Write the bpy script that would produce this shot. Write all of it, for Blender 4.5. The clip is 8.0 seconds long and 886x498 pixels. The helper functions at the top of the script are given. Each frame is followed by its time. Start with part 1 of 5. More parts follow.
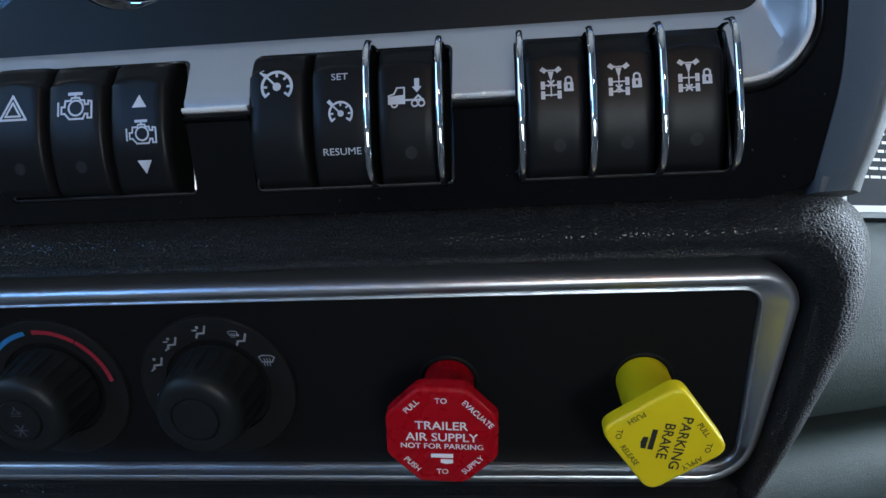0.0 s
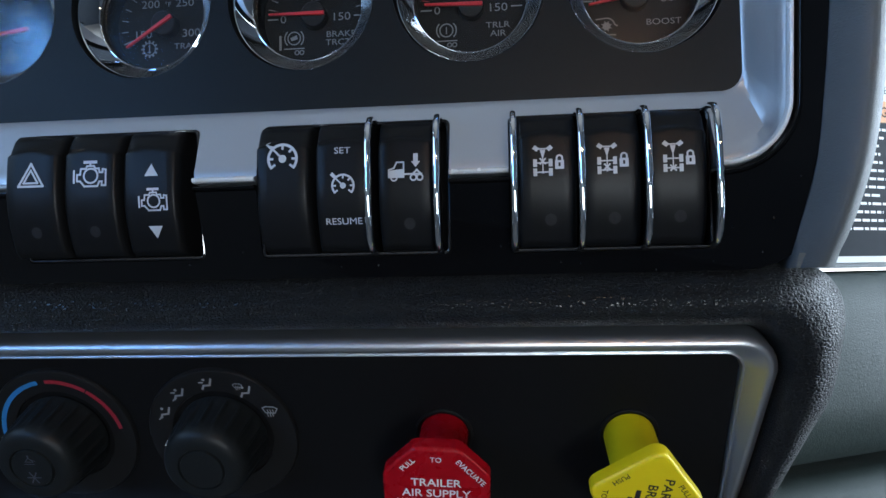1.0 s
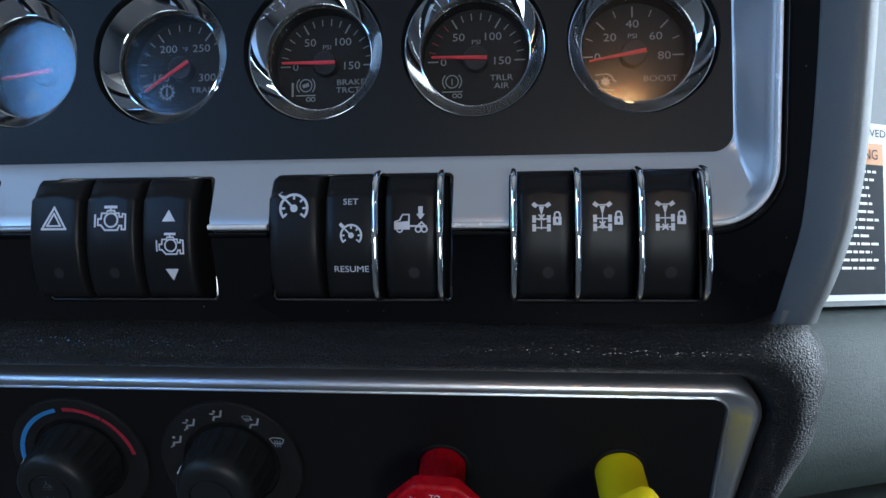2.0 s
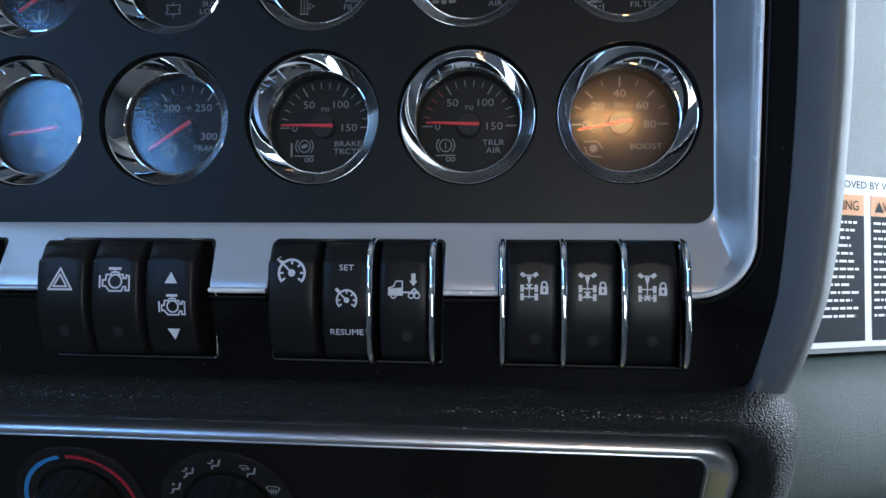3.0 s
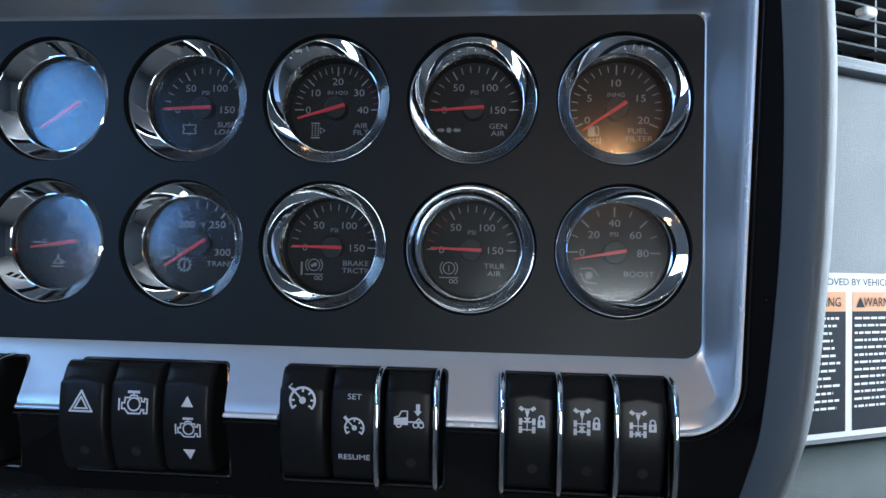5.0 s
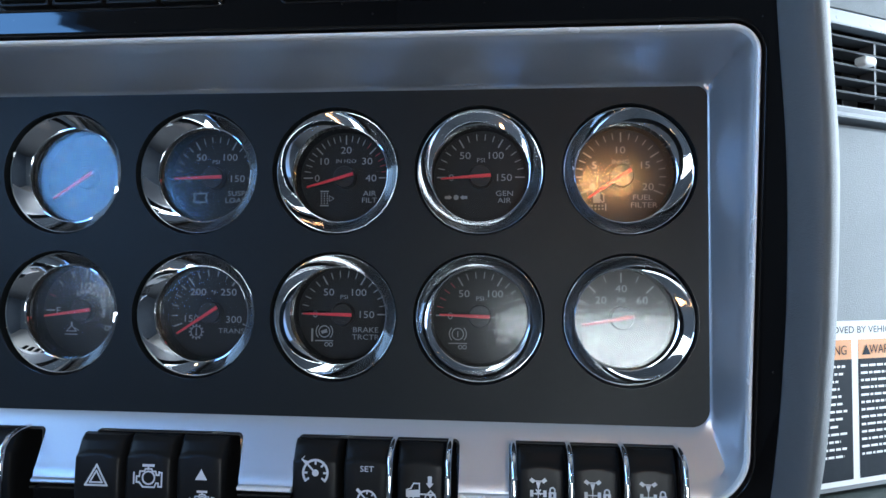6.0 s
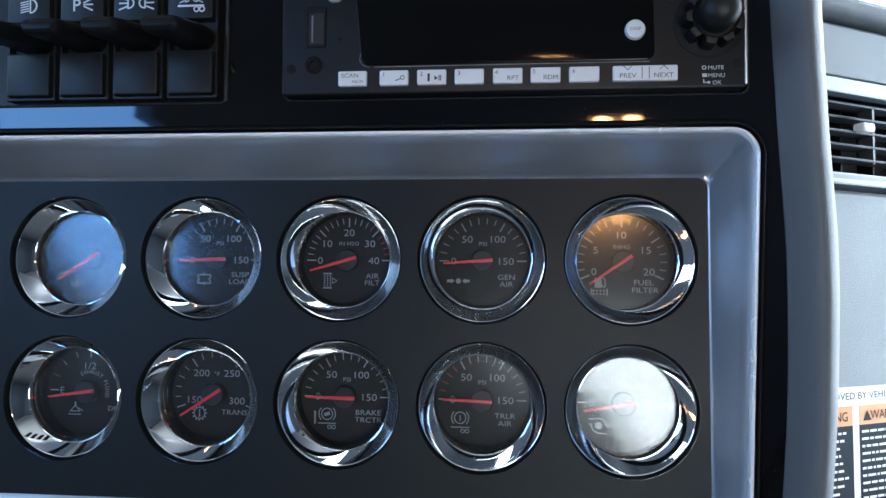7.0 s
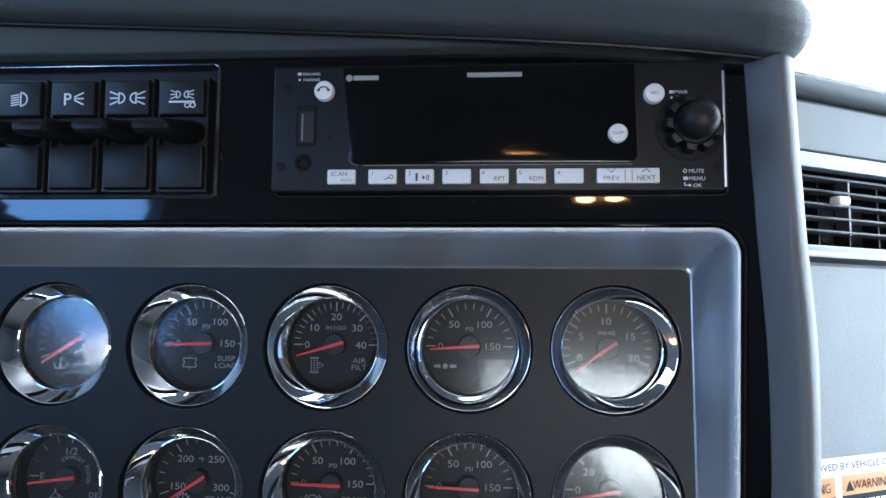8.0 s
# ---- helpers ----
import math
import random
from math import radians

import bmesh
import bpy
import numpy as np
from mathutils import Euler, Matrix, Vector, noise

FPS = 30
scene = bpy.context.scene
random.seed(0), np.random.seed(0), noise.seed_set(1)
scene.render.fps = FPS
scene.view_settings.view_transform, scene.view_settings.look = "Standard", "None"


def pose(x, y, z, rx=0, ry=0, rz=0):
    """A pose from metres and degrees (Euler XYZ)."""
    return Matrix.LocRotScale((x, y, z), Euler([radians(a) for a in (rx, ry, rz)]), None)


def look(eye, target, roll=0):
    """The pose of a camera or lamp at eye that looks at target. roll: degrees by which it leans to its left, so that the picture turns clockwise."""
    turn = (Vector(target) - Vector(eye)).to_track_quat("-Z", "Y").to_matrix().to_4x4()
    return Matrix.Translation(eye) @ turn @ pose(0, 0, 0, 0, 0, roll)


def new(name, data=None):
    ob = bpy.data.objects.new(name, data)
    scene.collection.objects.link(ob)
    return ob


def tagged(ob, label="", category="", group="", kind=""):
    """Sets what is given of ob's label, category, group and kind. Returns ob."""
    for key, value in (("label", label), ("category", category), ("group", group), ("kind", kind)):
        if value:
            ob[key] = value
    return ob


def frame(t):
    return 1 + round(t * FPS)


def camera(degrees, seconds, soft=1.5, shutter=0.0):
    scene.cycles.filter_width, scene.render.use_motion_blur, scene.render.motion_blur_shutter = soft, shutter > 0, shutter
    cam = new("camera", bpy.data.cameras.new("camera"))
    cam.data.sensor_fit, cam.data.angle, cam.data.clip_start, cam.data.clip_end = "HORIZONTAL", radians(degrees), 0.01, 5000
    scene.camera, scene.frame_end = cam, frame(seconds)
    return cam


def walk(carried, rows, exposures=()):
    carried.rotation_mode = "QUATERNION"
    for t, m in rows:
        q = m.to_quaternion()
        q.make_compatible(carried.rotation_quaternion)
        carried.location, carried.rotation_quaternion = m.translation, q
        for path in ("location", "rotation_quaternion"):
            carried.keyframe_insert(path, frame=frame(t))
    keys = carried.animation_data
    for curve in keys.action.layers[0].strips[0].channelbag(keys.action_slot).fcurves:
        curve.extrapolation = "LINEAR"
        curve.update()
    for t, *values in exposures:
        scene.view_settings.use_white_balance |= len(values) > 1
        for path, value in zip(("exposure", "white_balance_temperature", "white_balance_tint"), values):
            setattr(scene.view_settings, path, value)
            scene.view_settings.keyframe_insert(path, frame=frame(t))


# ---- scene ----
cam = camera(68.0, 8.0)
PATH = [
    (0, (0.078, -0.254, 0.662), (-0.119, 1.735, 0.741), -1.6),
    (0.5, (0.08, -0.26, 0.675), (-0.119, 1.728, 0.758), -1.5),
    (1, (0.081, -0.267, 0.686), (-0.114, 1.722, 0.768), -1.1),
    (1.5, (0.081, -0.274, 0.696), (-0.116, 1.715, 0.768), -0.5),
    (3, (0.085, -0.292, 0.734), (-0.104, 1.698, 0.794), 0.5),
    (3.5, (0.084, -0.297, 0.75), (-0.091, 1.694, 0.806), 0.9),
    (4, (0.082, -0.302, 0.764), (-0.087, 1.69, 0.816), 1.4),
    (4.5, (0.082, -0.306, 0.779), (-0.086, 1.686, 0.825), 1.4),
    (6, (0.078, -0.315, 0.819), (-0.097, 1.676, 0.904), 0.5),
    (6.5, (0.078, -0.316, 0.839), (-0.107, 1.673, 0.928), 0.5),
    (7, (0.077, -0.319, 0.856), (-0.099, 1.67, 0.968), 0.5),
    (7.5, (0.077, -0.322, 0.874), (-0.078, 1.666, 1.028), 0.7),
    (8, (0.076, -0.324, 0.885), (-0.054, 1.662, 1.079), 0.5),
]
walk(cam, [(t, look(eye, target, roll)) for t, eye, target, roll in PATH], [(0.0, 0.02), (1.5, 0.09), (3.0, 0.07), (6.0, 0.20), (8.0, 0.52)])

# ---- light ----
TRUCK = pose(0, 0, 0, 0, 0, 27.0)          # the centre panel is turned towards the driver; the cab itself runs along this frame
world = bpy.data.worlds.new("sky")
scene.world = world
world.use_nodes = True
wn = world.node_tree.nodes
sky = wn.new("ShaderNodeTexSky")
sky.sky_type, sky.sun_disc = "NISHITA", False
sky.sun_elevation, sky.sun_rotation = radians(48), radians(150)
wn["Background"].inputs["Strength"].default_value = 0.15
world.node_tree.links.new(sky.outputs["Color"], wn["Background"].inputs["Color"])
sun = new("sun", bpy.data.lights.new("sun", "SUN"))
sun.data.energy, sun.data.angle, sun.data.color = 3.0, radians(0.5), (1.0, 0.95, 0.88)
sun.matrix_world = look((0, 0, 3), (0.8, 0.5, 2.0))


def window_lamp(name, m, w, h, watts, colour):
    ob = new(name, bpy.data.lights.new(name, "AREA"))
    ob.data.shape, ob.data.size, ob.data.size_y = "RECTANGLE", w, h
    ob.data.energy, ob.data.color = watts, colour
    ob.matrix_world = m
    return ob


def cab(a, b, z):
    """A place in the cab's own frame: a to its right, b ahead."""
    return TRUCK @ Vector((a, b, z))


window_lamp("driver_window_light", look(cab(-1.29, -0.63, 1.04), cab(0, -0.40, 0.98)), 0.64, 0.62, 16.5, (0.13, 0.41, 1.0))
# added blue fill from the left, unseen, to brighten the silver frame's right band
window_lamp("added_side_fill", look(cab(-1.30, 0.05, 1.22), cab(0, 0.0, 0.95)), 0.80, 0.60, 5.6, (0.36, 0.63, 1.0))
window_lamp("windscreen_light", look(cab(-0.05, 0.62, 1.42), cab(-0.05, -0.3, 0.9)), 1.95, 0.5, 33.0, (0.61, 0.80, 1.0))
window_lamp("passenger_window_light", look(cab(1.04, -0.10, 1.05), cab(0, 0.0, 0.9)), 1.00, 1.10, 32.5, (0.61, 0.80, 1.0))
window_lamp("rear_window_light", look(cab(-0.465, -1.79, 0.535), cab(-0.465, 0, 0.59)), 0.84, 0.42, 34.0, (0.82, 0.93, 1.0))
window_lamp("sunlit_yard_light", look(cab(-1.262, -0.680, 0.785), cab(0, -0.1, 0.86)), 0.085, 0.075, 0.55, (0.92, 0.97, 1.0)).data.shape = "ELLIPSE"
for place in ((0.233, -0.820, 0.984), (0.285, -0.855, 0.991)):
    window_lamp("reading_lamp", look(place, (0.15, 0, 0.85)), 0.028, 0.028, 0.27, (1.0, 0.50, 0.20)).data.shape = "DISK"


# ---- materials ----
def material(name, colour, rough=0.5, metal=0.0, colour2=None, scale=300.0, vary=0.5, bump=0.0, bump_scale=900.0, coat=0.0, stains=0.0, rough_vary=0.12, voronoi=False, stretch=(1, 1, 1), spec=0.5, relief=0.0006, dust=0.0):
    m = bpy.data.materials.new(name)
    m.use_nodes = True
    n, l = m.node_tree.nodes, m.node_tree.links
    p = n["Principled BSDF"]
    p.inputs["Metallic"].default_value = metal
    p.inputs["Coat Weight"].default_value = coat
    p.inputs["Specular IOR Level"].default_value = spec
    p.inputs["Coat Roughness"].default_value = 0.06
    at = n.new("ShaderNodeTexCoord")
    mp = n.new("ShaderNodeMapping")
    mp.inputs["Scale"].default_value = stretch
    l.new(at.outputs["Object"], mp.inputs["Vector"])
    fine = n.new("ShaderNodeTexNoise")
    fine.inputs["Scale"].default_value, fine.inputs["Detail"].default_value = scale, 6
    l.new(mp.outputs["Vector"], fine.inputs["Vector"])
    broad = n.new("ShaderNodeTexNoise")
    broad.inputs["Scale"].default_value, broad.inputs["Detail"].default_value = scale * 0.06, 4
    l.new(at.outputs["Object"], broad.inputs["Vector"])
    both = n.new("ShaderNodeMix")
    both.inputs["Factor"].default_value = 0.5
    l.new(fine.outputs["Fac"], both.inputs["A"])
    l.new(broad.outputs["Fac"], both.inputs["B"])
    ramp = n.new("ShaderNodeMix")
    ramp.data_type = "RGBA"
    c2 = colour2 or tuple(min(1, c * (1 - 0.35 * vary)) for c in colour)
    ramp.inputs["A"].default_value = (*colour, 1)
    ramp.inputs["B"].default_value = (*c2, 1)
    l.new(both.outputs["Result"], ramp.inputs["Factor"])
    l.new(ramp.outputs["Result"], p.inputs["Base Color"])
    if dust:
        spots, few, pale = n.new("ShaderNodeTexVoronoi"), n.new("ShaderNodeMapRange"), n.new("ShaderNodeMix")
        spots.inputs["Scale"].default_value = 160
        few.inputs["From Min"].default_value, few.inputs["From Max"].default_value = 0.055, 0.025
        few.inputs["To Max"].default_value = dust
        pale.data_type = "RGBA"
        pale.inputs["B"].default_value = (0.30, 0.31, 0.32, 1)
        l.new(at.outputs["Object"], spots.inputs["Vector"])
        l.new(spots.outputs["Distance"], few.inputs["Value"])
        l.new(few.outputs["Result"], pale.inputs["Factor"])
        l.new(ramp.outputs["Result"], pale.inputs["A"])
        l.new(pale.outputs["Result"], p.inputs["Base Color"])
    rr = n.new("ShaderNodeMapRange")
    rr.inputs["From Min"].default_value, rr.inputs["From Max"].default_value = 0.3, 0.7
    rr.inputs["To Min"].default_value, rr.inputs["To Max"].default_value = max(0.02, rough * (1 - rough_vary)), min(1, rough * (1 + rough_vary))
    l.new(both.outputs["Result"], rr.inputs["Value"])
    l.new(rr.outputs["Result"], p.inputs["Roughness"])
    if bump:
        b = n.new("ShaderNodeBump")
        b.inputs["Strength"].default_value, b.inputs["Distance"].default_value = bump, relief
        if voronoi:
            v = n.new("ShaderNodeTexVoronoi")
            v.feature = "DISTANCE_TO_EDGE"
            v.inputs["Scale"].default_value = bump_scale
            wob = n.new("ShaderNodeTexNoise")
            wob.inputs["Scale"].default_value = bump_scale * 0.7
            add = n.new("ShaderNodeVectorMath")
            add.operation = "MULTIPLY_ADD"
            add.inputs[1].default_value = (0.0012, 0.0012, 0.0012)
            l.new(wob.outputs["Color"], add.inputs[0])
            l.new(mp.outputs["Vector"], add.inputs[2])
            l.new(add.outputs["Vector"], v.inputs["Vector"])
            hi = n.new("ShaderNodeMapRange")
            hi.inputs["From Max"].default_value = 0.28
            l.new(v.outputs["Distance"], hi.inputs["Value"])
            l.new(hi.outputs["Result"], b.inputs["Height"])
        else:
            g = n.new("ShaderNodeTexNoise")
            g.inputs["Scale"].default_value, g.inputs["Detail"].default_value = bump_scale, 3
            l.new(mp.outputs["Vector"], g.inputs["Vector"])
            l.new(g.outputs["Fac"], b.inputs["Height"])
        l.new(b.outputs["Normal"], p.inputs["Normal"])
    return m


def clear_glass(name, rough=0.11, ior=1.34, tint=(0.96, 0.97, 0.97)):
    """A thin pane: clear, with a reflection that follows Fresnel."""
    m = bpy.data.materials.new(name)
    m.use_nodes = True
    n, l = m.node_tree.nodes, m.node_tree.links
    n.remove(n["Principled BSDF"])
    mix, fr = n.new("ShaderNodeMixShader"), n.new("ShaderNodeFresnel")
    tr, gl = n.new("ShaderNodeBsdfTransparent"), n.new("ShaderNodeBsdfGlossy")
    tr.inputs["Color"].default_value = (*tint, 1)
    gl.inputs["Roughness"].default_value = rough
    fr.inputs["IOR"].default_value = ior
    l.new(fr.outputs["Fac"], mix.inputs["Fac"])
    l.new(tr.outputs["BSDF"], mix.inputs[1])
    haze, both = n.new("ShaderNodeBsdfGlossy"), n.new("ShaderNodeMixShader")
    haze.inputs["Roughness"].default_value = 0.20
    both.inputs["Fac"].default_value = 0.36
    l.new(gl.outputs["BSDF"], both.inputs[1])
    l.new(haze.outputs["BSDF"], both.inputs[2])
    l.new(both.outputs["Shader"], mix.inputs[2])
    l.new(mix.outputs["Shader"], n["Material Output"].inputs["Surface"])
    return m


SATIN_BLACK = material("satin_black_plastic", (0.009, 0.009, 0.0095), 0.42, bump=0.10, bump_scale=2600, spec=0.24)
PLATE_BLACK = material("satin_black_panel", (0.0064, 0.0088, 0.0104), 0.46, bump=0.06, bump_scale=3200, spec=0.18)
LOWER_BLACK = material("matt_black_panel", (0.005, 0.005, 0.0055), 0.5, bump=0.06, bump_scale=3200, spec=0.14)
GLOSS_BLACK = material("piano_black", (0.003, 0.003, 0.0035), 0.045, spec=0.33, dust=0.18, rough_vary=0.4, scale=120)
SWITCH_BLACK = material("switch_black", (0.0080, 0.0084, 0.0092), 0.36, bump=0.06, bump_scale=4000, spec=0.16)
KNOB_BLACK = material("knob_black", (0.0100, 0.0118, 0.0128), 0.40, bump=0.08, bump_scale=3000, spec=0.22)
RIM_BLACK = material("polished_black_rim", (0.012, 0.012, 0.013), 0.17, spec=0.85, scale=300)
COLLAR_BLACK = material("collar_black", (0.005, 0.0055, 0.006), 0.40, spec=0.2)
SOCKET_BLACK = material("socket_black", (0.006, 0.006, 0.006), 0.6, spec=0.15)
SILVER = material("satin_silver", (0.535, 0.57, 0.62), 0.41, 0.85, scale=800, vary=0.15, bump=0.04, bump_scale=2500)
SILVER_FINE = material("fine_silver", (0.54, 0.56, 0.59), 0.36, 0.95, scale=800, vary=0.15, bump=0.012, bump_scale=2500)
CHROME = material("chrome", (0.90, 0.91, 0.93), 0.03, 1.0, scale=60, vary=0.1, rough_vary=0.5)
LEATHER_BLACK = material("grained_black_vinyl", (0.0095, 0.0098, 0.0108), 0.34, scale=500, bump=1.0, bump_scale=560, voronoi=True, stretch=(1.0, 1.2, 1.5), spec=0.46, relief=0.0008)
PAD_VINYL = material("padded_black_vinyl", (0.044, 0.055, 0.062), 0.47, scale=500, bump=0.5, bump_scale=900, voronoi=True, stretch=(1.5, 1, 0.8), spec=0.40)
# near-white, mostly non-metal: the frame's edge highlight is put into the colour
BEAD = material("pale_edge_bead", (0.84, 0.85, 0.86), 0.26, 0.25, scale=200, vary=0.1)
VINYL_GREY = material("grained_grey_vinyl", (0.072, 0.081, 0.089), 0.50, scale=400, vary=0.3, bump=0.22, bump_scale=620, voronoi=True, stretch=(1, 1, 1.6))
DASH_GREY = material("grey_dash_plastic", (0.185, 0.207, 0.222), 0.55, scale=300, vary=0.25, bump=0.25, bump_scale=700, voronoi=True)
LEDGE_GREY = material("slate_dash_vinyl", (0.034, 0.042, 0.049), 0.5, scale=300, vary=0.3, bump=0.3, bump_scale=600, voronoi=True)
DASH_DARK = material("dark_dash_vinyl", (0.038, 0.054, 0.051), 0.50, scale=300, vary=0.5, bump=0.25, bump_scale=600, voronoi=True, spec=0.2)
DIAL_BLACK = material("dial_black", (0.007, 0.007, 0.0078), 0.6, spec=0.25)
DIAL_PRINT = material("dial_print", (0.215, 0.225, 0.235), 0.6, scale=900, vary=0.3)
ICON_PRINT = material("icon_print", (0.52, 0.55, 0.60), 0.5, scale=900, vary=0.3)
RED_PRINT = material("red_print", (0.27, 0.014, 0.028), 0.5, scale=900)
BLUE_PRINT = material("blue_print", (0.02, 0.17, 0.42), 0.5, scale=900)
NEEDLE_RED = material("needle_red", (0.70, 0.035, 0.05), 0.4, scale=700, vary=0.2)
CAP_PRINT = material("cap_print", (0.055, 0.060, 0.080), 0.5)
HUB_GREY = material("hub_grey", (0.014, 0.014, 0.0155), 0.55, spec=0.3)
VALVE_RED = material("red_plastic", (0.37, 0.002, 0.008), 0.27, scale=200, vary=0.3, spec=0.22)
VALVE_YELLOW = material("yellow_plastic", (0.78, 0.59, 0.008), 0.33, scale=200, vary=0.2, spec=0.4)
WHITE_PRINT = material("white_print", (0.75, 0.74, 0.74), 0.5, scale=700, vary=0.2)
BLACK_PRINT = material("black_print", (0.02, 0.02, 0.018), 0.5, scale=700)
BUTTON_WHITE = material("button_white", (0.58, 0.60, 0.62), 0.4, scale=300, vary=0.2)
RADIO_BODY = material("radio_charcoal", (0.008, 0.009, 0.0105), 0.42, bump=0.08, bump_scale=3000, spec=0.2)
VENT_BAR = material("satin_vent_bar", (0.085, 0.105, 0.125), 0.30, scale=200, vary=0.2, spec=0.6)
VENT_SLAT = material("vent_slat_grey", (0.055, 0.062, 0.072), 0.4, scale=300, vary=0.2)
LABEL_WHITE = material("label_white", (0.78, 0.79, 0.80), 0.45, scale=200, vary=0.1)
LABEL_NAVY = material("label_navy", (0.008, 0.014, 0.023), 0.6, scale=200, spec=0.12)
LABEL_ORANGE = material("label_orange", (0.75, 0.27, 0.05), 0.45, scale=200, vary=0.2)
CABIN_GREY = material("cabin_lining", (0.076, 0.084, 0.094), 0.8, scale=60, bump=0.2)
HEADLINER = material("pale_headliner", (0.46, 0.41, 0.36), 0.9, scale=80, vary=0.2, bump=0.2)
CABIN_FLOOR = material("cabin_floor_rubber", (0.04, 0.04, 0.042), 0.7, scale=60, bump=0.3)
GROUND_GREY = material("ground_gravel", (0.22, 0.21, 0.20), 0.9, scale=3, bump=0.4, bump_scale=20)
GAUGE_GLASS = clear_glass("gauge_lens")
SCREEN_GLASS = material("radio_window", (0.004, 0.004, 0.004), 0.10, spec=0.10, scale=100)


# ---- building helpers ----
def link(name, data, mat, parent=None, label=""):
    ob = new(name, data)
    if mat:
        data.materials.append(mat)
    if parent:
        ob.parent = parent
    if label:
        ob["label"] = label
    return ob


def part(name, bm, mat, parent=None, label="", smooth=True):
    """One mesh object from a bmesh, under a thing or a part."""
    bmesh.ops.recalc_face_normals(bm, faces=bm.faces)
    me = bpy.data.meshes.new(name)
    bm.to_mesh(me)
    bm.free()
    if smooth:
        me.shade_smooth()
        me.set_sharp_from_angle(angle=radians(38))
    return link(name, me, mat, parent, label)


def thing(name, m, label, category, group="", kind=""):
    ob = new(name)
    ob.empty_display_size = 0.02
    ob.matrix_world = m
    return tagged(ob, label, category, group, kind)


def loft(rings, closed=True, wrap=False, caps=False, bm=None):
    """Faces between rings of points. closed: each ring is a loop; wrap: the last ring joins the first."""
    bm = bm or bmesh.new()
    rows = [[bm.verts.new(p) for p in ring] for ring in rings]
    n = len(rows[0])
    for a, b in zip(rows, rows[1:] + rows[:1] if wrap else rows[1:]):
        for i in range(n if closed else n - 1):
            j = (i + 1) % n
            bm.faces.new((a[i], a[j], b[j], b[i]))
    if caps:
        bm.faces.new(rows[0])
        bm.faces.new(rows[-1])
    return bm


def rrect(x0, x1, z0, z1, r, n=8):
    """A rounded rectangle; r: one radius, or those of the corners bottom-left, bottom-right, top-right, top-left."""
    r = r if isinstance(r, (tuple, list)) else (r,) * 4
    corners = ((x0, z0, 1, 1, 180, r[0]), (x1, z0, -1, 1, 270, r[1]), (x1, z1, -1, -1, 0, r[2]), (x0, z1, 1, -1, 90, r[3]))
    out = []
    for x, z, sx, sz, a, q in corners:
        for k in range(n + 1):
            t = radians(a + 90 * k / n)
            out.append((x + sx * q + q * math.cos(t), z + sz * q + q * math.sin(t)))
    return out


def inset(loop, d):
    """The loop moved inwards by d along its own normals."""
    n, out = len(loop), []
    for i in range(n):
        a, b = Vector(loop[i - 1]), Vector(loop[(i + 1) % n])
        t = b - a
        if t.length < 1e-9:
            t = Vector((1, 0))
        t.normalize()
        out.append((loop[i][0] - t.y * d, loop[i][1] + t.x * d))
    return out


def slab(loop, y_front, y_back, bevel=0.0006, steps=2, bm=None):
    """A plate of any convex-ish outline in x and z, its front edge rounded. Front is the smaller y."""
    rings = [[(x, y_back, z) for x, z in loop]]
    for k in range(steps + 1):
        a = radians(90 * k / steps)
        d = bevel * (1 - math.cos(a))
        rings.append([(x, y_front + bevel * (1 - math.sin(a)), z) for x, z in inset(loop, d)])
    return loft(rings, caps=True, bm=bm)


def lathe(profile, n=48, bm=None, cx=0.0, cz=0.0, caps=True):
    """Turns (radius, y) round the y axis."""
    rings = [[(cx + r * math.cos(2 * math.pi * k / n), y, cz + r * math.sin(2 * math.pi * k / n)) for k in range(n)] for r, y in profile]
    return loft(rings, caps=caps, bm=bm)


def ring_lathe(profile, n=64, bm=None):
    rings = [[(r * math.cos(2 * math.pi * k / n), y, r * math.sin(2 * math.pi * k / n)) for k in range(n)] for r, y in profile]
    return loft(rings, wrap=True, bm=bm)


def tube(path, r, n=8, bm=None):
    """A round bar along a path of points."""
    path = [Vector(p) for p in path]
    rings = []
    for i, p in enumerate(path):
        t = (path[min(i + 1, len(path) - 1)] - path[max(i - 1, 0)]).normalized()
        side = t.cross(Vector((1, 0, 0)))
        side = (side if side.length > 0.2 else t.cross(Vector((0, 1, 0)))).normalized()
        up = side.cross(t)
        rings.append([tuple(p + r * (math.cos(2 * math.pi * k / n) * side + math.sin(2 * math.pi * k / n) * up)) for k in range(n)])
    return loft(rings, caps=True, bm=bm)


def holed_plate(outer, holes, y_of, depth, folds=()):
    """A plate with holes that go through it; y_of(x, z) is its front, which bends at the heights in folds."""
    bm = bmesh.new()
    loops = []
    for loop in (outer, *holes):
        vs = [bm.verts.new((x, 0, z)) for x, z in loop]
        loops.append([bm.edges.new((vs[i], vs[(i + 1) % len(vs)])) for i in range(len(vs))])
    bmesh.ops.triangle_fill(bm, edges=[e for loop in loops for e in loop], use_beauty=True)
    for z in folds:
        bmesh.ops.bisect_plane(bm, geom=bm.verts[:] + bm.edges[:] + bm.faces[:], plane_co=(0, 0, z), plane_no=(0, 0, 1))
    front = list(bm.faces)
    back = bmesh.ops.extrude_face_region(bm, geom=front)
    moved = {v for v in back["geom"] if isinstance(v, bmesh.types.BMVert)}
    for v in bm.verts:
        v.co.y = y_of(v.co.x, v.co.z) + (depth if v in moved else 0)
    return bm


def leaned(loop, lean):
    """The loop with its right side leaning inwards by lean at the top."""
    xs, zs = [p[0] for p in loop], [p[1] for p in loop]
    mid, low, high = (min(xs) + max(xs)) / 2, min(zs), max(zs)
    return [(x - lean * (z - low) / (high - low) if x > mid else x, z) for x, z in loop]


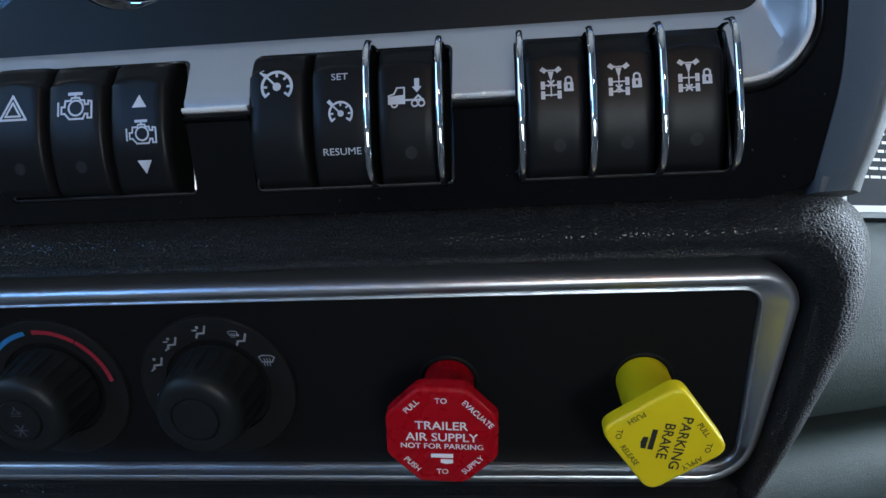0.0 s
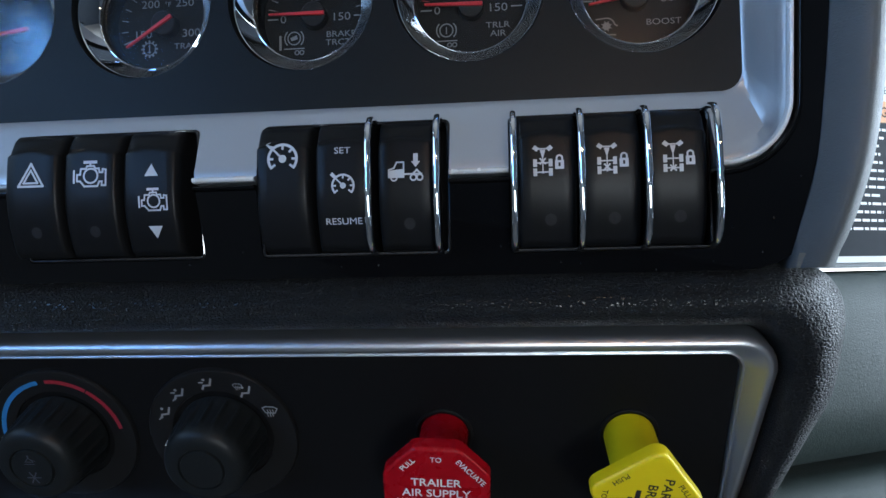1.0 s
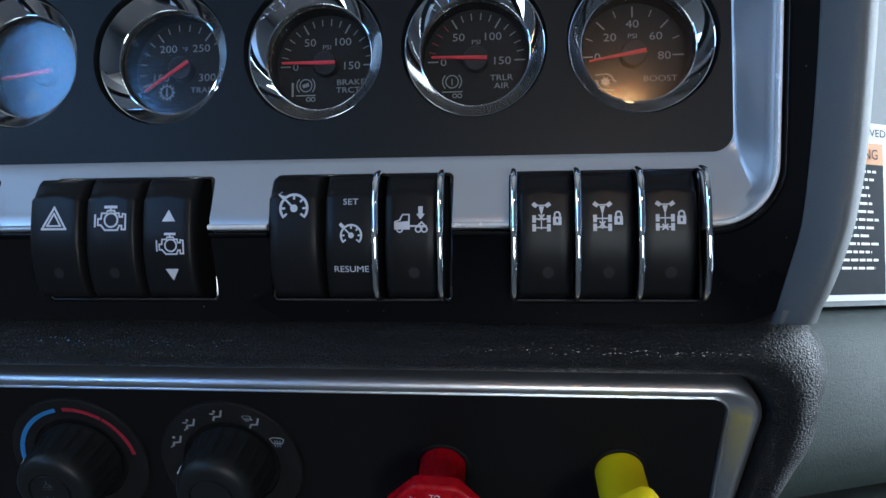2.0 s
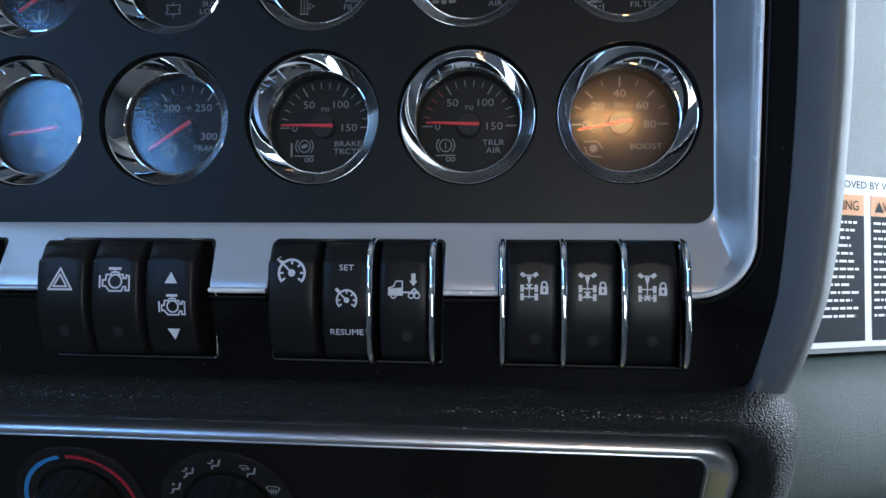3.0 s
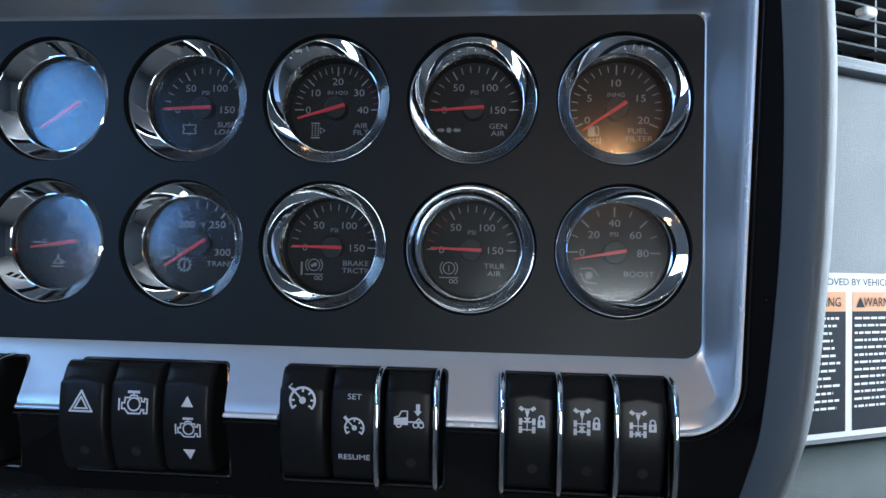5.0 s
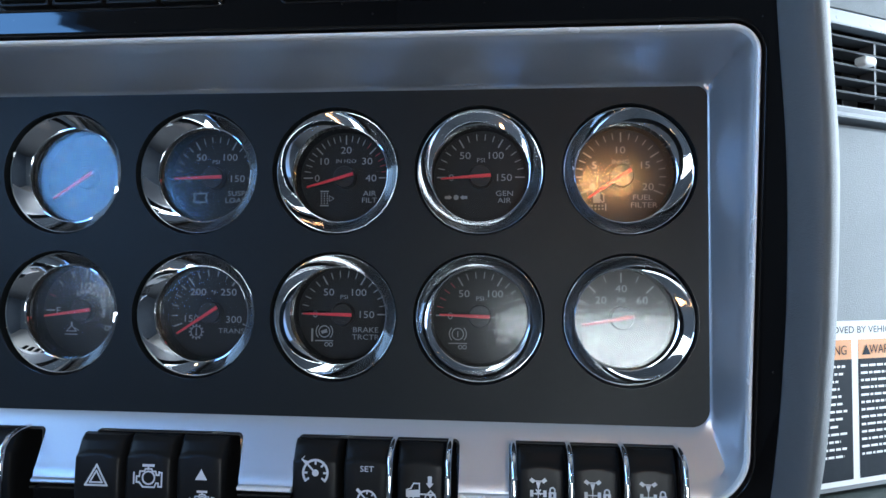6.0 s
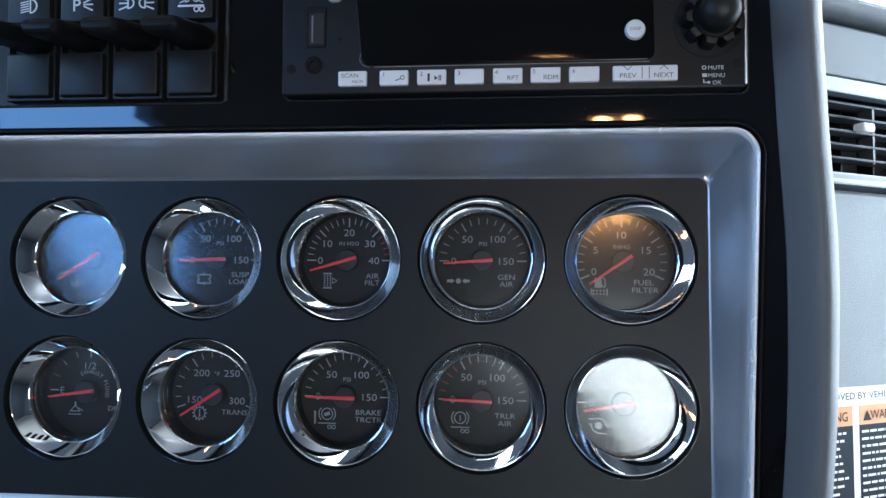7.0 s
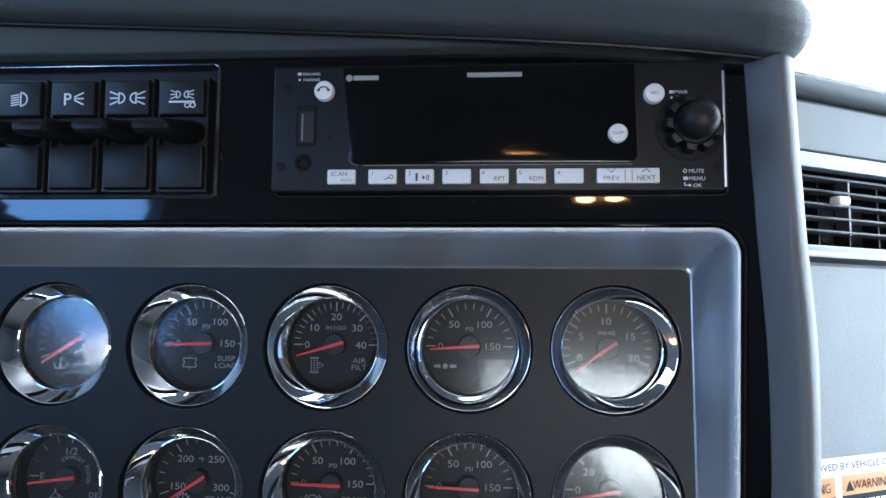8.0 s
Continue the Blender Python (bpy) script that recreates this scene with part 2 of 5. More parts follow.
def cut(ob, boxes):
    """Openings through a mesh: each box is x0, x1, y0, y1, z0, z1, corner radius, lean of its right side."""
    for x0, x1, y0, y1, z0, z1, r, lean in boxes:
        bm = loft([[(x, y, z) for x, z in leaned(rrect(x0, x1, z0, z1, r, 6), lean)] for y in (y0, y1)], caps=True)
        bmesh.ops.recalc_face_normals(bm, faces=bm.faces)
        me = bpy.data.meshes.new("opening")
        bm.to_mesh(me)
        bm.free()
        tool = new("opening", me)
        mod = ob.modifiers.new("opening", "BOOLEAN")
        mod.operation, mod.object, mod.solver = "DIFFERENCE", tool, "EXACT"
        bpy.context.view_layer.update()
        done = bpy.data.meshes.new_from_object(ob.evaluated_get(bpy.context.evaluated_depsgraph_get()))
        ob.modifiers.clear()
        ob.data = done
        bpy.data.objects.remove(tool)
    ob.data.shade_smooth()
    ob.data.set_sharp_from_angle(angle=radians(30))


GLYPHS = {}


def words(body, size, x=0.0, z=0.0, turn=0.0, align="CENTER", wide=1.0, bold=0.0, slant=0.0):
    """The outlines of a text in Blender's own font, as triangles in x and z. size: the height of a capital."""
    key = (body, bold)
    if key not in GLYPHS:
        cu = bpy.data.curves.new("text", "FONT")
        cu.body, cu.size, cu.offset, cu.resolution_u = body, 1.0, bold, 3
        ob = new("text", cu)
        bpy.context.view_layer.update()
        me = bpy.data.meshes.new_from_object(ob.evaluated_get(bpy.context.evaluated_depsgraph_get()))
        bpy.data.objects.remove(ob)
        vs = [v.co.copy() for v in me.vertices]
        GLYPHS[key] = [[(vs[i].x, vs[i].y) for i in f.vertices] for f in me.polygons]
        bpy.data.meshes.remove(me)
        bpy.data.curves.remove(cu)
    k = size / 0.73
    xs = [p[0] for f in GLYPHS[key] for p in f]
    shift = {"CENTER": -(min(xs) + max(xs)) / 2, "LEFT": -min(xs), "RIGHT": -max(xs)}[align]
    c, s = math.cos(radians(turn)), math.sin(radians(turn))
    out = []
    for f in GLYPHS[key]:
        pts = []
        for px, pz in f:
            u, w = (px + shift) * k * wide + slant * pz * k, (pz - 0.365) * k
            pts.append((x + c * u - s * w, z + s * u + c * w))
        out.append(pts)
    return out


def stroke(points, width, closed=False):
    """A line of some width through points, as quads in x and z."""
    out, n = [], len(points)
    for i in range(n if closed else n - 1):
        a, b = Vector(points[i]), Vector(points[(i + 1) % n])
        t = (b - a)
        if t.length < 1e-9:
            continue
        t.normalize()
        e = t * width * 0.45
        s = Vector((-t.y, t.x)) * width / 2
        a, b = a - e, b + e
        out.append([tuple(a + s), tuple(b + s), tuple(b - s), tuple(a - s)])
    return out


def arc(cx, cz, r, a0, a1, n=16):
    return [(cx + r * math.cos(radians(a0 + (a1 - a0) * k / n)), cz + r * math.sin(radians(a0 + (a1 - a0) * k / n))) for k in range(n + 1)]


def disc(cx, cz, r, n=20):
    return [arc(cx, cz, r, 0, 360, n)[:-1]]


def moved(polys, x=0.0, z=0.0, scale=1.0, turn=0.0):
    c, s = math.cos(radians(turn)), math.sin(radians(turn))
    return [[(x + scale * (c * px - s * pz), z + scale * (s * px + c * pz)) for px, pz in f] for f in polys]


def printed(name, polys, y_of, mat, parent, label="", thick=0.00012):
    """Print on a surface: flat shapes that lie a hair in front of y_of(x, z), or of a plane y."""
    f_y = y_of if callable(y_of) else (lambda x, z: y_of)
    bm = bmesh.new()
    for k, f in enumerate(polys):
        up = thick * (1 + 0.05 * (k % 7))
        area = sum(f[i - 1][0] * f[i][1] - f[i][0] * f[i - 1][1] for i in range(len(f)))
        pts = f if area > 0 else f[::-1]
        try:
            bm.faces.new([bm.verts.new((px, f_y(px, pz) - up, pz)) for px, pz in pts])
        except ValueError:
            pass
    me = bpy.data.meshes.new(name)
    bm.to_mesh(me)
    bm.free()
    return link(name, me, mat, parent, label)


def fascia(z):
    """How far forward the black surround stands at a height."""
    return -0.0262 + 0.25 * (0.722 - max(z, 0.690)) if z < 0.722 else -0.0262 - 0.1 * (min(z, 0.9235) - 0.722) - 0.085 * max(0, min(z, 0.9345) - 0.9235) - 0.012 * max(0, z - 0.9345)


# ---- the cab round the dashboard ----
def cab_slab(name, a0, a1, b0, b1, z0, z1, mat, label, category, holes=()):
    bm = bmesh.new()
    bmesh.ops.create_cube(bm, size=1)
    for v in bm.verts:
        v.co = TRUCK @ Vector(((a0 + a1) / 2 + v.co.x * (a1 - a0), (b0 + b1) / 2 + v.co.y * (b1 - b0), (z0 + z1) / 2 + v.co.z * (z1 - z0)))
    return tagged(part(name, bm, mat, smooth=False), label, category, kind="structure")


def cab_wall(name, axis, at, thick, span, z0, z1, holes, mat, label):
    """A wall of some thickness with window openings of any outline."""
    bm = bmesh.new()
    edges = []
    for loop in ([(span[0], z0), (span[1], z0), (span[1], z1), (span[0], z1)], *holes):
        vs = [bm.verts.new((u, 0, z)) for u, z in loop]
        edges += [bm.edges.new((vs[k], vs[k - 1])) for k in range(len(vs))]
    bmesh.ops.triangle_fill(bm, edges=edges, use_beauty=True)
    far = bmesh.ops.extrude_face_region(bm, geom=list(bm.faces))
    far = {v for v in far["geom"] if isinstance(v, bmesh.types.BMVert)}
    for v in bm.verts:
        d = at + (thick / 2 if v in far else -thick / 2)
        v.co = TRUCK @ (Vector((d, v.co.x, v.co.z)) if axis == "a" else Vector((v.co.x, d, v.co.z)))
    return tagged(part(name, bm, mat, smooth=False), label, "wall", kind="structure")


cab_slab("floor", -1.3, 1.2, -1.75, 0.9, -0.06, 0.0, CABIN_FLOOR, "dark rubber cab floor", "floor")
cab_slab("ceiling", -1.3, 1.2, -1.75, 0.95, 1.85, 1.91, HEADLINER, "grey lined cab roof", "ceiling")
# the driver's window: its sill falls towards the rear and its upper rear corner is cut off by the pillar
DRIVER_PANE = [(-0.430, 0.985), (-0.420, 1.250), (-0.565, 1.197), (-0.740, 1.075), (-0.815, 0.962), (-0.790, 0.835), (-0.680, 0.765), (-0.600, 0.775)]
# added opening, out of view, that lets the blue side fill in
FILL_OPENING = [(-0.28, 0.98), (0.40, 0.98), (0.30, 1.44), (-0.28, 1.46)]
REAR_PANE = [(-0.80, 0.70), (-0.80, 0.63), (-0.60, 0.61), (-0.52, 0.56), (-0.41, 0.47), (-0.37, 0.37), (-0.14, 0.37), (-0.14, 0.70)]
cab_wall("wall_left", "a", -1.2, 0.06, (-1.75, 0.9), 0.0, 1.85, [DRIVER_PANE, FILL_OPENING], CABIN_GREY, "grey driver door side with window opening and added opening for fill light")
cab_wall("wall_right", "a", 1.09, 0.06, (-1.75, 0.9), 0.0, 1.85, [[(-0.62, 0.48), (0.72, 0.48), (0.72, 1.62), (-0.62, 1.62)]], CABIN_GREY, "grey passenger door side with open window")
cab_wall("wall_front", "b", 0.87, 0.06, (-1.17, 1.06), 0.0, 1.85, [[(-1.1, 1.05), (1.0, 1.05), (1.0, 1.75), (-1.1, 1.75)]], CABIN_GREY, "grey cab front below and round the windscreen")
cab_wall("wall_rear", "b", -1.72, 0.06, (-1.17, 1.06), 0.0, 1.85, [REAR_PANE], CABIN_GREY, "grey cab rear with a low window opening")
bm = bmesh.new()
bmesh.ops.create_grid(bm, x_segments=2, y_segments=2, size=400)
for v in bm.verts:
    v.co.z = -1.3
tagged(part("ground", bm, GROUND_GREY, smooth=False), "grey gravel yard outside the cab", "ground", kind="structure")


def glow(name, colour, strength):
    m = bpy.data.materials.new(name)
    m.use_nodes = True
    n = m.node_tree.nodes
    n.remove(n["Principled BSDF"])
    e = n.new("ShaderNodeEmission")
    e.inputs["Color"].default_value, e.inputs["Strength"].default_value = (*colour, 1), strength
    m.node_tree.links.new(e.outputs["Emission"], n["Material Output"].inputs["Surface"])
    return m


bm = bmesh.new()
bm.faces.new([bm.verts.new(TRUCK @ Vector(p)) for p in ((9, -9, -1.3), (9, 16, -1.3), (9, 16, 14), (9, -9, 14))])
tagged(part("backdrop", bm, glow("bright_sky", (0.93, 0.97, 1.0), 3.0), smooth=False), "bright white sky outside the passenger window", "sky", kind="structure")

# ---- instrument panel: black surround, silver frame, gauge plate ----
X_LEFT = -0.36
panel = thing("instrument_panel", Matrix(), "piano-black instrument panel with satin silver frame round a black gauge plate", "instrument panel")
BANKS = ((-0.2105, -0.1362), (-0.1110, -0.0362), (-0.0138, 0.0602), (0.0822, 0.1562))
BANK_Z = (0.6940, 0.7465)

GAUGE_X = [0.068 * k for k in (-2, -1, 0, 1, 2)]
GAUGE_Z = (0.8685, 0.8000)


def circle(cx, cz, r, n=48):
    return [(cx + r * math.cos(2 * math.pi * k / n), cz + r * math.sin(2 * math.pi * k / n)) for k in range(n)]




def silver_y(z):
    """The face of the surround and the silver band above it."""
    if z < 0.7256:
        return fascia(z)
    return -0.0264 + 0.0124 * min(1, (z - 0.7256) / 0.0279)


inner = rrect(X_LEFT + 0.012, 0.1704, 0.7535, 0.9062, (0.006, 0.008, 0.005, 0.006), 16)
outer = rrect(X_LEFT, 0.1815, 0.7230, 0.9215, (0.03, 0.023, 0.012, 0.012), 16)


def frame_ring(d, dy):
    return [(x, fascia(z) + dy, z) for x, z in inset(outer, d)]


rings = [frame_ring(0, 0.010), frame_ring(0, 0.0002), frame_ring(0.0003, -0.0007), frame_ring(0.0010, -0.0011), frame_ring(0.0018, -0.0007), frame_ring(0.0026, 0.0006)]
rim_ring, inner_ring = rings[-1], inset(inner, -0.0006)


def band_y(x, z):
    """The sloping silver band: four planes that meet in creases at the corners."""
    side = max(0, (x - 0.1710) / 0.0079, (X_LEFT + 0.0114 - x) / 0.0088)
    top = max(0, (z - 0.9068) / 0.0121)
    return min(silver_y(z) if z < 0.80 else -0.0138, -0.0138 + min(1, max(side, top)) * (fascia(z) + 0.0144))


for k in range(1, 11):
    t, ring = k / 11, []
    for (xo, yo, zo), (xi, zi) in zip(rim_ring, inner_ring):
        x, z = xo + (xi - xo) * t, zo + (zi - zo) * t
        ring.append((x, yo + (band_y(x, z) - yo) * min(1, t / 0.18), z))
    rings.append(ring)
rings += [[(x, -0.0138, z) for x, z in inset(inner, -0.0006)], [(x, -0.0133, z) for x, z in inner], [(x, 0.004, z) for x, z in inner]]
silver = part("silver_frame", loft(rings, wrap=True), SILVER, panel, "satin silver frame")
# bead carrying the edge highlight, lower along the bottom where that line is weaker
bead = [[(x, fascia(z) + dy * (1 if z > 0.76 or x > 0.15 else 0.55), z) for x, z in inset(outer, d)] for d, dy in ((0.0002, 0.0004), (0.0002, -0.0014), (0.0006, -0.0022), (0.0012, -0.0025), (0.0018, -0.0022), (0.0023, -0.0012), (0.0023, 0.0006))]
bead = part("frame_bead", loft(bead, wrap=True), BEAD, panel, "thin near-white bead for the frame's edge highlight")
cut(bead, [(a, b, -0.08, 0.06, *BANK_Z, 0.0025, 0.0037 if -0.12 < a < -0.1 else 0.0) for a, b in BANKS])
cut(silver, [(a, b, -0.08, 0.06, *BANK_Z, 0.0025, 0.0037 if -0.12 < a < -0.1 else 0.0) for a, b in BANKS])

plate = holed_plate(rrect(X_LEFT + 0.011, 0.1714, 0.7525, 0.9072, 0.008), [circle(x, z, 0.0303) for x in GAUGE_X for z in GAUGE_Z], lambda x, z: -0.0130, 0.005)
part("gauge_plate", plate, PLATE_BLACK, panel, "satin black gauge plate")
bm = slab(rrect(X_LEFT + 0.012, 0.172, 0.755, 0.906, 0.006), 0.0148, 0.018, 0.0005)
part("back_plate", bm, SOCKET_BLACK, panel, "black backing")

RADIO = (-0.0155, 0.1760, 0.9350, 0.9915)
SWITCH_BAY = (-0.1900, -0.0420, 0.9345, 0.9940)
hole = inset(outer, -0.0012)
surround = holed_plate(rrect(X_LEFT - 0.02, 0.2000, 0.6860, 0.9970, (0.002, 0.035, 0.004, 0.002)), [hole], lambda x, z: fascia(z), 0.012, (0.9235, 0.9345))
surround = part("gloss_surround", surround, GLOSS_BLACK, panel, "piano-black surround")
cut(surround, [(a, b, -0.08, 0.06, *BANK_Z, 0.0025, 0.0037 if -0.12 < a < -0.1 else 0.0) for a, b in BANKS] + [(*RADIO[:2], -0.09, 0.05, *RADIO[2:], 0.003, 0.0), (*SWITCH_BAY[:2], -0.09, 0.05, *SWITCH_BAY[2:], 0.003, 0.0)])
lip = [[(x, fascia(z) + dy, z) for x, z in inset(outer, d)] for d, dy in ((-0.0010, 0.004), (-0.0010, -0.0014), (-0.0016, -0.0022), (-0.0024, -0.0020), (-0.0030, -0.0010), (-0.0032, 0.004))]
lip = part("frame_lip", loft(lip, wrap=True), GLOSS_BLACK, panel, "rounded glossy lip")
cut(lip, [(a, b, -0.08, 0.06, *BANK_Z, 0.0025, 0.0037 if -0.12 < a < -0.1 else 0.0) for a, b in BANKS])
for a, b in BANKS:
    part("switch_socket", loft([[(x, y, z) for x, z in rrect(a - 0.001, b + 0.001, BANK_Z[0] - 0.001, BANK_Z[1] + 0.001, 0.0025)] for y in (-0.002, 0.004)], caps=True), SOCKET_BLACK, panel, "dark switch socket")
    rim = leaned(rrect(a + 0.0001, b - 0.0001, BANK_Z[0] + 0.0001, BANK_Z[1] - 0.0001, 0.0024), 0.0037 if -0.12 < a < -0.1 else 0.0)
    rings = [[(x, (y if y > -0.01 else silver_y(z) + 0.0276 + y), z) for x, z in inset(rim, d)] for d, y in ((0, 0.0), (0, -0.0276), (0.0003, -0.0283), (0.0008, -0.0285), (0.0013, -0.0281), (0.0015, -0.0272), (0.0015, 0.0))]
    part("switch_housing", loft(rings, wrap=True), RIM_BLACK, panel, "black rim round the switch bank")

core = slab(rrect(X_LEFT - 0.04, 0.150, 0.500, 1.0100, 0.004), 0.040, 0.20, 0.001, 1)
tagged(part("dash_core", core, SOCKET_BLACK), "black dashboard carcass behind the panels", "dashboard")

# ---- gauges ----
def ticks(zero, span, count, major, r1=0.0214, minor_r=0.0186, major_r=0.0172):
    white = []
    for k in range(count + 1):
        a = radians(zero - span * k / count)
        r0, w = (major_r, 0.00062) if k % major == 0 else (minor_r, 0.00040)
        white.append((k, stroke([(r0 * math.cos(a), r0 * math.sin(a)), (r1 * math.cos(a), r1 * math.sin(a))], w)[0]))
    return white


DIAL_Y = 0.0079
BEZEL = [(0.0284, 0.0000), (0.0294, -0.0040), (0.0297, -0.0106), (0.0295, -0.0112), (0.0292, -0.0115), (0.0289, -0.0113), (0.0287, -0.0109),
         (0.0238, -0.0055), (0.0236, -0.0056), (0.0234, -0.0055), (0.0232, -0.0052), (0.0231, -0.0046), (0.0231, -0.0036), (0.0246, -0.0024)]


def gauge(x, z, label, needle, scale, numerals, unit, name_lines, icon, red_from=None):
    g = thing("gauge", pose(x, 0.0014, z), label, "gauge", "round gauges in the panel")
    part("bezel", ring_lathe(BEZEL, 96), CHROME, g, "polished chrome bezel")
    part("collar", ring_lathe([(0.0290, 0.0030), (0.0290, -0.0030), (0.0301, -0.0086), (0.0304, -0.0110), (0.0307, -0.0126), (0.0310, -0.0132), (0.0314, -0.0132), (0.0319, -0.0128), (0.0330, -0.0092), (0.0330, 0.0030)], 64), COLLAR_BLACK, g, "black collar")
    part("dial", lathe([(0.0262, 0.0095), (0.0262, DIAL_Y), (0.0005, DIAL_Y)], 48), DIAL_BLACK, g, "black dial")
    part("dial_wall", ring_lathe([(0.0232, DIAL_Y + 0.0004), (0.0232, -0.0034), (0.0244, -0.0034), (0.0244, DIAL_Y + 0.0004)], 64), SOCKET_BLACK, g, "dark wall between dial and lens")
    marks = ticks(*scale)
    printed("tick_scale", [q for k, q in marks if red_from is None or not red_from(k)], DIAL_Y, DIAL_PRINT, g, "pale tick marks")
    if red_from:
        printed("red_scale", [q for k, q in marks if red_from(k)], DIAL_Y, RED_PRINT, g, "red tick marks")
    polys = []
    for body, px, pz in numerals:
        polys += words(body, 0.0036, px, pz, wide=1.18)
    printed("numeral_print", polys, DIAL_Y, DIAL_PRINT, g, "pale numerals")
    if unit:
        printed("unit_lettering", words(unit[0], unit[3] if len(unit) > 3 else 0.0022, unit[1], unit[2], wide=1.15), DIAL_Y, DIAL_PRINT, g)
    polys = []
    for body, px, pz in name_lines:
        polys += words(body, 0.0027, px, pz, wide=1.2)
    if polys:
        printed("name_lettering", polys, DIAL_Y, DIAL_PRINT, g, "pale lettering")
    if icon:
        printed("symbol", icon, DIAL_Y, DIAL_PRINT, g, "pale printed symbol")
    part("hub", lathe([(0.0056, DIAL_Y), (0.0056, 0.0040), (0.0051, 0.0034), (0.0004, 0.0034)], 32), HUB_GREY, g, "dark grey needle hub")
    a = radians(needle)
    c, s = math.cos(a), math.sin(a)
    blade = [(-0.0050, 0.00085), (-0.0050, -0.00085), (0.0, -0.00082), (0.0193, -0.00042), (0.0196, 0.0), (0.0193, 0.00042), (0.0, 0.00082)]
    part("needle", slab([(c * u - s * w, s * u + c * w) for u, w in blade], 0.0024, 0.0034, 0.0002, 1), NEEDLE_RED, g, "thin red needle", smooth=False)
    part("lens", lathe([(0.02315, -0.0010), (0.02315, -0.0026), (0.0003, -0.0026)], 48), GAUGE_GLASS, g, "clear glass lens")
    return g


PSI = [("0", -0.0146, 0.0), ("50", -0.0078, 0.0110), ("100", 0.0076, 0.0110), ("150", 0.0117, 0.0)]
PSI_SCALE = (180, 180, 15, 5)
W = 0.00045


def sym_air_spring():
    return stroke([(-0.0034, 0.0022), (-0.0034, 0.0010), (-0.0026, 0.0), (-0.0034, -0.0010), (-0.0034, -0.0022), (0.0034, -0.0022), (0.0034, -0.0010), (0.0026, 0.0), (0.0034, 0.0010), (0.0034, 0.0022)], W, True) + stroke([(0, 0.0022), (0, 0.0034)], W) + stroke([(0, -0.0022), (0, -0.0034)], W)


def sym_filter():
    out = stroke([(-0.0028, 0.0036), (0.0010, 0.0036)], 0.0007) + stroke([(-0.0028, -0.0036), (0.0010, -0.0036)], 0.0007)
    for i in range(5):
        for j in range(3):
            out += disc(-0.0024 + j * 0.0015, -0.0024 + i * 0.0012, 0.00042, 8)
    return out + stroke([(0.0016, 0.0014), (0.0040, 0.0), (0.0016, -0.0014)], 0.0003, True)


def sym_arrows():
    out = disc(0, 0, 0.0013, 14)
    for s in (-1, 1):
        out += stroke([(s * 0.0050, 0), (s * 0.0036, 0)], 0.0014) + [[(s * 0.0036, 0.0013), (s * 0.0019, 0), (s * 0.0036, -0.0013)]]
    return out


def sym_pump():
    out = [[(-0.0028, -0.0016), (0.0006, -0.0016), (0.0006, 0.0034), (-0.0028, 0.0034)]] + stroke([(0.0006, 0.0), (0.0016, -0.0014), (0.0024, -0.0008), (0.0022, 0.0026), (0.0012, 0.0034)], 0.0005)
    for i in range(2):
        for j in range(4):
            out += disc(-0.0034 + j * 0.0017, -0.0030 - i * 0.0016, 0.0005, 8)
    return out + stroke([(0.0032, -0.0022), (0.0032, -0.0052)], 0.0006) + stroke([(-0.0044, -0.0022), (-0.0044, -0.0052)], 0.0004)


def sym_brake(number=False):
    out = stroke(arc(0, 0, 0.0028, 0, 360, 24), 0.0005)
    for s in (0, 180):
        out += stroke(arc(0, 0, 0.0042, s - 42, s + 42, 10), 0.0005)
    out += stroke([(-0.0044, -0.0046), (0.0044, -0.0046)], 0.0005) + stroke(arc(0.0012, -0.0064, 0.0009, 0, 360, 12), 0.0004) + stroke(arc(0.0034, -0.0064, 0.0009, 0, 360, 12), 0.0004)
    if number:
        return out + words("1", 0.0032, 0, 0)
    return out + [[(-0.0018, 0.0002), (0.0012, 0.0014), (0.0016, -0.0004), (-0.0012, -0.0012)]] + stroke([(-0.0062, 0.0010), (-0.0062, -0.0046)], 0.0010)


def sym_turbo():
    out = disc(0, 0, 0.0016, 16)
    for k in range(8):
        a = 45 * k
        out += [[(0.0012 * math.cos(radians(a)), 0.0012 * math.sin(radians(a))), (0.0026 * math.cos(radians(a + 20)), 0.0026 * math.sin(radians(a + 20))), (0.0012 * math.cos(radians(a + 40)), 0.0012 * math.sin(radians(a + 40)))]]
    out += stroke([(-0.0042, 0.0030), (0.0, 0.0034)] + arc(0, 0, 0.0034, 80, 10, 8) + [(0.0044, 0.0)], 0.0005)
    return out + stroke([(0.0036, -0.0038), (0.0, -0.0036)] + arc(0, 0, 0.0034, 250, 170, 8) + [(-0.0044, 0.0006)], 0.0005)


def sym_gear():
    out = stroke(arc(0, 0, 0.0028, 0, 360, 24), 0.0005) + stroke([(0, 0.0018), (0, -0.0014)], 0.0006) + disc(0, -0.0014, 0.0006, 8)
    for k in range(12):
        a = radians(30 * k)
        out += stroke([(0.0029 * math.cos(a), 0.0029 * math.sin(a)), (0.0036 * math.cos(a), 0.0036 * math.sin(a))], 0.0008)
    return out


def sym_oil():
    return stroke([(-0.0036, 0.0006), (-0.0026, -0.0020), (0.0022, -0.0020), (0.0042, 0.0010)], 0.0005) + stroke([(0, 0.0030), (0, -0.0008)], 0.0006) + disc(0, -0.0008, 0.0008, 10) + stroke([(0.0004, 0.0026), (0.0016, 0.0026)], 0.0004)


